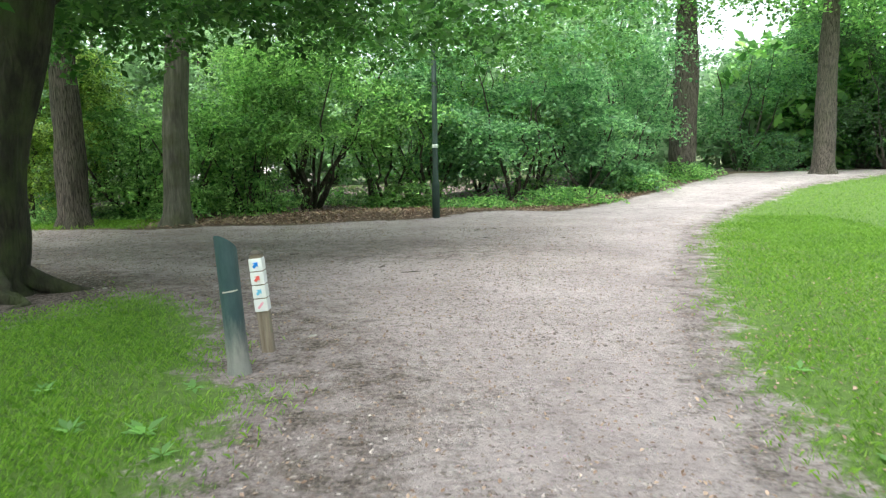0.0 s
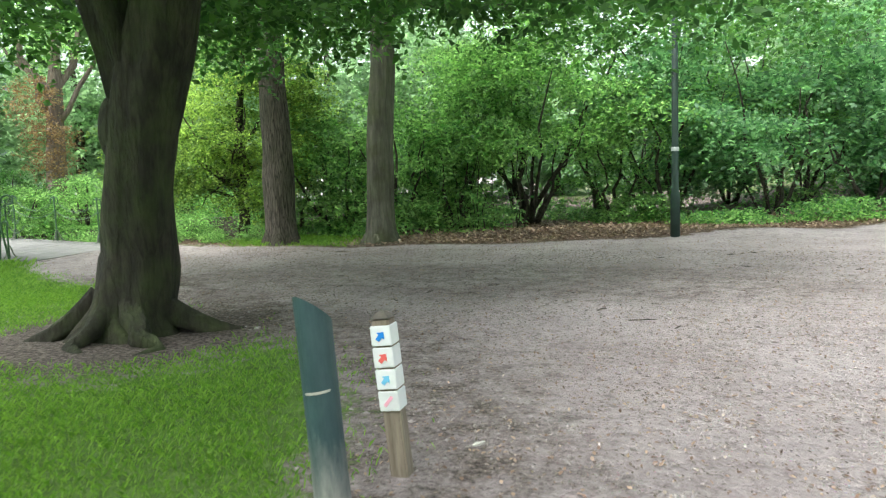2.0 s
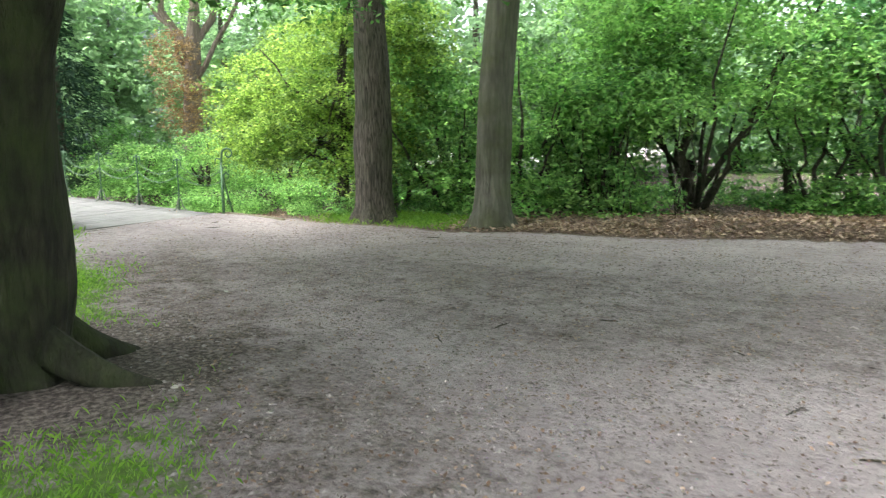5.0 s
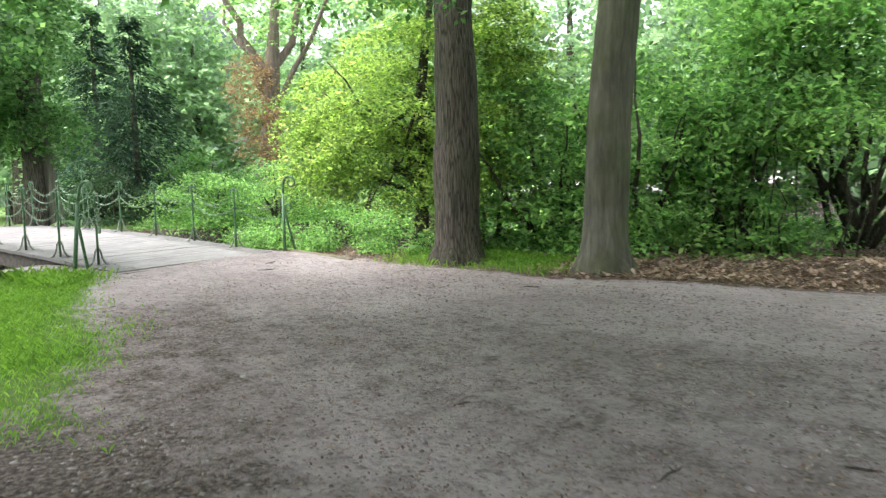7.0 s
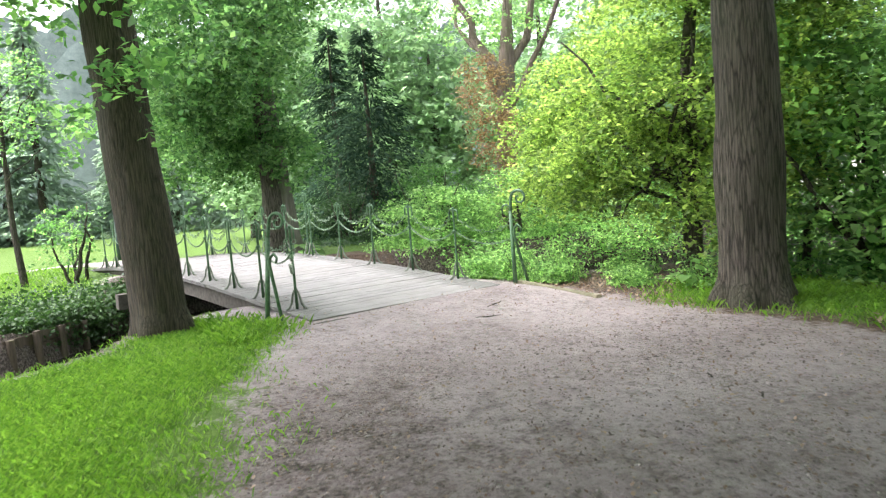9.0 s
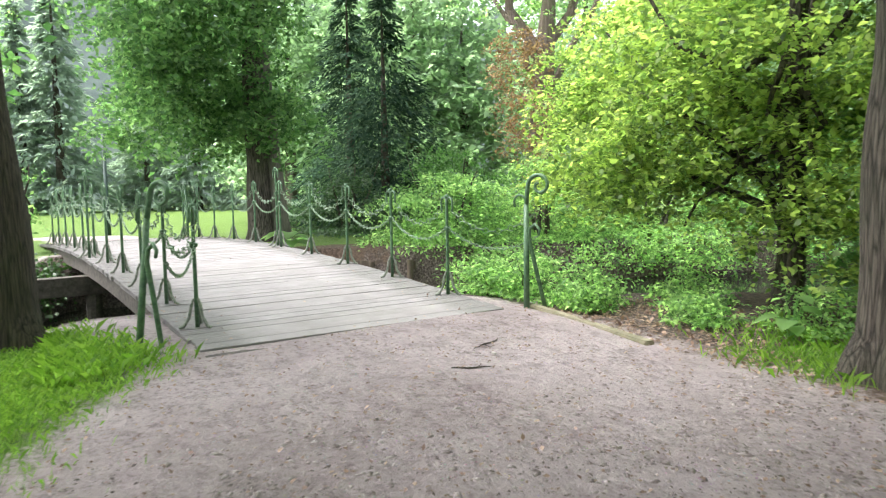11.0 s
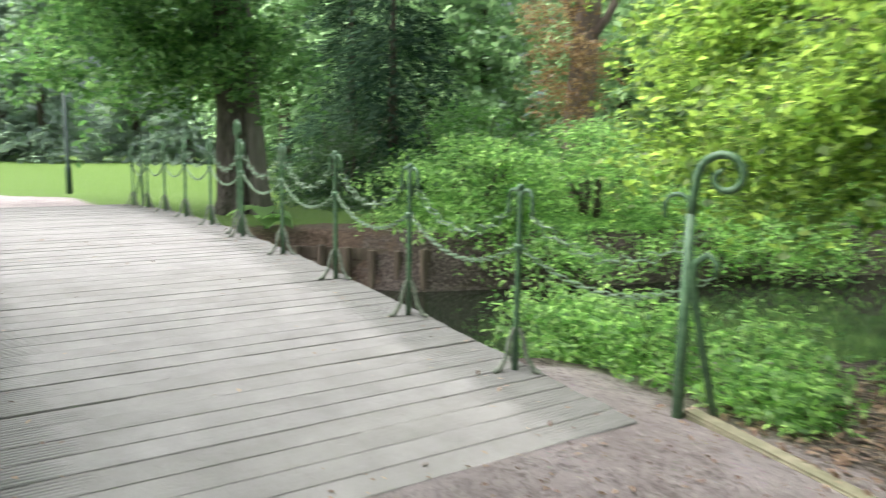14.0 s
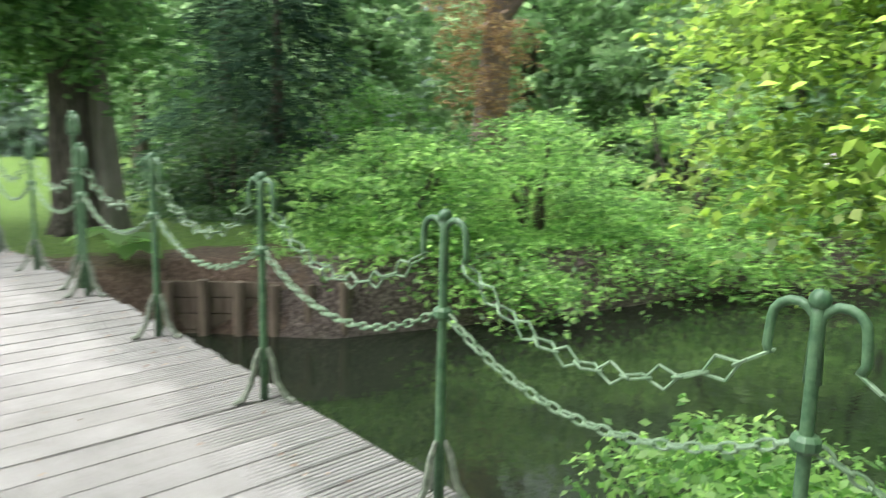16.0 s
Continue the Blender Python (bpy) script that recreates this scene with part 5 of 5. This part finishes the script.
scatter_clods("earth_clods", "crumbs of dry earth and grit trodden loose on the path", -10.5, 3.0, 4, 18, 80000, 0.0105, 15)
scatter_leaves("bank_litter", "dry leaves on the shaded bank", -13, -9, 18, 20.5, 3200, WOODS, False, 0.055, 13)
for k, (ux, uy, rx, ry, uz) in enumerate(((0.6, 23.4, 1.5, 0.6, 0.35), (3.2, 24.0, 1.6, 0.7, 0.5), (5.6, 26.6, 1.5, 1.0, 0.6), (8.0, 29.2, 1.3, 1.2, 0.6), (-2.0, 24.6, 1.6, 0.6, 0.4), (-6.6, 23.2, 1.4, 0.7, 0.45), (-8.6, 20.9, 1.6, 0.5, 0.4), (-4.8, 25.6, 2.0, 0.8, 0.6))):
    t = tree(ux, uy, "low green undergrowth at the foot of the shrubs", "undergrowth", "undergrowth")
    g = float(ground_height(ux, uy))
    for q in range(5):
        limb(t, (0, 0, 0), (math.cos(q * 1.26) * rx * 0.7, math.sin(q * 1.26) * ry * 0.7, uz * (0.5 + 0.1 * q)), 0.008, 0.003, BARK_THIN, 800 + 10 * k + q, 0.0, "stem")
    crown(t, 600 + k, [(ux, uy, g + uz * 0.5, rx, ry, uz * 0.6)], 170, 14, 0.4, 0.11, LEAF_SHRUB, "foliage")



def twig(x, y, ln, turn, seed, z=None, label="dry broken twig lying on the earth path"):
    rng = random.Random(seed)
    bm = bmesh.new()
    pts = [(ln * (i / 5 - 0.5), rng.uniform(-0.05, 0.05) * ln, 0.0) for i in range(6)]
    tube(bm, pts, [0.005, 0.007, 0.008, 0.007, 0.006, 0.003], 5)
    tube(bm, [pts[3], (pts[3][0] + ln * 0.16, ln * 0.2, 0.004)], [0.005, 0.002], 5)
    ob = part("twig", bm, BARK_THIN)
    ob.matrix_world = pose(x, y, (float(ground_height(x, y)) if z is None else z) + 0.007, 0, 0, turn)
    tagged(ob, label, "twig", "twigs on the path")


twig(-11.62, 16.74, 0.42, -60, 1)
twig(-11.1, 16.3, 0.3, 70, 2)
twig(-0.28, 11.69, 0.3, 20, 3)
for i in range(26):
    rr = random.Random(500 + i)
    tx, ty = rr.uniform(-9, 3), rr.uniform(5, 18)
    if float(signed(LAWN_WEST, np.array([tx]), np.array([ty]))[0]) < -0.2 and float(signed(LAWN_EAST, np.array([tx]), np.array([ty]))[0]) < -0.2:
        twig(tx, ty, rr.uniform(0.1, 0.24), rr.uniform(0, 180), 500 + i)

# thin upright stems at the water's edge
thicket = tree(-5.6, 22.3, "thin bare upright stems at the pond edge", "thicket", "thicket")
for i in range(16):
    rr = random.Random(40 + i)
    bx, by = rr.uniform(-1.6, 1.4), rr.uniform(-0.5, 0.6)
    limb(thicket, (bx, by, 0), (bx + rr.uniform(-0.3, 0.3), by + rr.uniform(-0.2, 0.2), rr.uniform(1.2, 2.3)), 0.016, 0.006, BARK_THIN, 60 + i, 0.0, "stem")


def scrap(x, y, w, h, turn, z=None):
    rng = random.Random(int(abs(x * 100)))
    bm = bmesh.new()
    n = 7
    top = [bm.verts.new((w * math.cos(6.283 * i / n) * rng.uniform(0.7, 1.1), h * math.sin(6.283 * i / n) * rng.uniform(0.7, 1.1), 0.008 + rng.uniform(0, 0.012))) for i in range(n)]
    low = [bm.verts.new((v.co.x * 0.95, v.co.y * 0.95, -0.004)) for v in top]
    bm.faces.new(top)
    for i in range(n):
        bm.faces.new((low[i], low[(i + 1) % n], top[(i + 1) % n], top[i]))
    bm.faces.new(low[::-1])
    ob = part("scrap", bm, PAPER)
    ob.matrix_world = pose(x, y, (float(ground_height(x, y)) if z is None else z), 0, 0, turn)
    tagged(ob, "small pale scrap lying on the earth", "scrap", "pale scraps")


for sx, sy, sw, sh2, st in SCRAPS:
    scrap(sx, sy, sw, sh2, st)


def weed(x, y, r, seed):
    """A flat rosette of broad leaves in the lawn."""
    t = tree(x, y, "broad-leaved weed rosette in the lawn", "weed", "weed", "weeds in the lawn")
    rng = np.random.default_rng(seed)
    n = 9
    a = np.arange(n) * 2.4
    al = np.stack([np.cos(a), np.sin(a), np.full(n, 0.35)], 1)
    v, f = leaf_arrays(rng, np.tile((0, 0, 0.06), (n, 1)) + al * 0.01, r, 0.9, al, 0.4)
    for i in range(n):
        me = mesh_from("leaf", v[4 * i:4 * i + 4], np.array([[0, 1, 2, 3]]), LEAF_SHRUB)
        ob = new("leaf", me)
        ob.parent = t


for wx, wy, wr, wsd in ((-1.25, 5.45, 0.14, 1), (-1.75, 5.5, 0.12, 2), (-1.0, 5.15, 0.1, 3), (-2.4, 6.3, 0.11, 4), (-1.3, 6.35, 0.1, 5), (3.4, 5.6, 0.12, 6), (3.2, 6.9, 0.1, 7), (3.9, 6.2, 0.12, 8), (3.0, 5.2, 0.1, 9)):
    weed(wx, wy, wr, wsd)



def broadleaf(x, y, z, r, seed):
    """A bank plant with a few large drooping leaves on stalks."""
    t = thing("broad_leaved_plant", Matrix.Translation((x, y, z)), "large-leaved green plant on the bank beside the footbridge", "plant")
    rng = random.Random(seed)
    for i in range(9):
        a = i * 2.4 + rng.uniform(-0.3, 0.3)
        d, w = Vector((math.cos(a), math.sin(a), 0)), Vector((-math.sin(a), math.cos(a), 0))
        h, ln = rng.uniform(0.16, 0.42), r * rng.uniform(0.75, 1.2)
        tip = d * ln * 0.45 + Vector((0, 0, h))
        bm = bmesh.new()
        tube(bm, [(0, 0, -0.04), tuple(d * ln * 0.2 + Vector((0, 0, h * 0.7))), tuple(tip)], [0.008, 0.006, 0.004], 5)
        part("stalk", bm, LEAF_SHRUB, t)
        bm = bmesh.new()
        rows = []
        for k in range(7):
            u = k / 6
            half = ln * 0.42 * math.sin(math.pi * min(1.0, 0.12 + 0.88 * u) ** 0.8)
            c = tip + d * ln * 0.9 * u - Vector((0, 0, 0.35 * ln * u * u))
            rows.append([bm.verts.new(c + w * half * q + Vector((0, 0, 0.06 * ln * q * q))) for q in (-1, -0.5, 0, 0.5, 1)])
        for p, q in zip(rows, rows[1:]):
            for k in range(4):
                bm.faces.new((p[k], p[k + 1], q[k + 1], q[k]))
        smooth(part("leaf", bm, LEAF_HAZEL, t))


broadleaf(-22.2, 18.05, float(ground_height(-22.2, 18.05)), 0.42, 4)
broadleaf(-10.55, 19.05, float(ground_height(-10.55, 19.05)), 0.2, 8)

# pale bark scar on the straight tree
bm = bmesh.new()
bmesh.ops.create_uvsphere(bm, u_segments=12, v_segments=8, radius=1.0, matrix=Matrix.Diagonal((0.05, 0.02, 0.15, 1)))
scar = smooth(part("scar", bm, POST_WOOD, straight_tree, "pale bark scar"))
scar.matrix_local = pose(0.235, -0.255, 1.2, 0, 0, 42)


def deck_litter(n, seed):
    rng = np.random.default_rng(seed)
    s, v = rng.uniform(0, BLEN, n), rng.normal(1.3, 0.12, n) * rng.choice((-1, 1), n)
    near = rng.uniform(size=n) < 0.25
    v = np.where(near, rng.uniform(-1.2, 1.2, n), v)
    spots = np.array([on_bridge(float(a), float(np.clip(b, -1.48, 1.48)), 0.012) for a, b in zip(s, v)])
    al = unit(rng.normal(size=(n, 3)) * (1, 1, 0.12))
    vv, f = leaf_arrays(rng, spots, 0.032, 0.85, al, 0.55)
    tagged(new("deck_litter", mesh_from("deck_litter", vv, f, LITTER_LEAF)), "dry leaf bits lying on the bridge deck", "leaf litter", kind="stuff")


deck_litter(420, 77)

# ---- deck planks ----
bm = bmesh.new()
box(bm, -0.0865, 0.0865, -BHALF, BHALF, -0.055, 0.0, 0.004)
plank_mesh = bpy.data.meshes.new("plank")
bm.to_mesh(plank_mesh)
bm.free()
plank_mesh.materials.append(PLANK)
count = int(BLEN / 0.175)
rng_p = random.Random(3)
for i in range(count):
    s = 0.0875 + 0.175 * i
    ob = new("plank", plank_mesh)
    ob.parent = bridge
    ob.matrix_local = inv @ bridge_frame(s, rng_p.uniform(-0.012, 0.012), rng_p.uniform(-0.003, 0.002)) @ Matrix.Diagonal((rng_p.choice((0.96, 0.985, 0.995, 1.0, 1.004, 1.006)), 1, 1, 1))


# packed dust that half fills the joints along the worn middle
def joint_dust():
    ss = np.arange(0.03, BLEN - 0.05, 0.06)
    vv = np.linspace(-1.13, 1.13, 34)
    verts = np.array([tuple(on_bridge(float(a), float(q), -0.003 - 0.045 * max(0.0, noise.noise(Vector((a * 1.6, q * 1.1, 5.0))) + 0.1))) for a in ss for q in vv])
    n = len(vv)
    i = (np.arange(len(ss) - 1)[:, None] * n + np.arange(n - 1)).ravel()
    ob = new("joint_dust", mesh_from("joint_dust", verts - np.array(bridge.matrix_world.translation), np.stack([i, i + n, i + n + 1, i + 1], 1), DUST))
    ob.parent = bridge
    tagged(ob, "pale packed dust in the deck joints")


joint_dust()
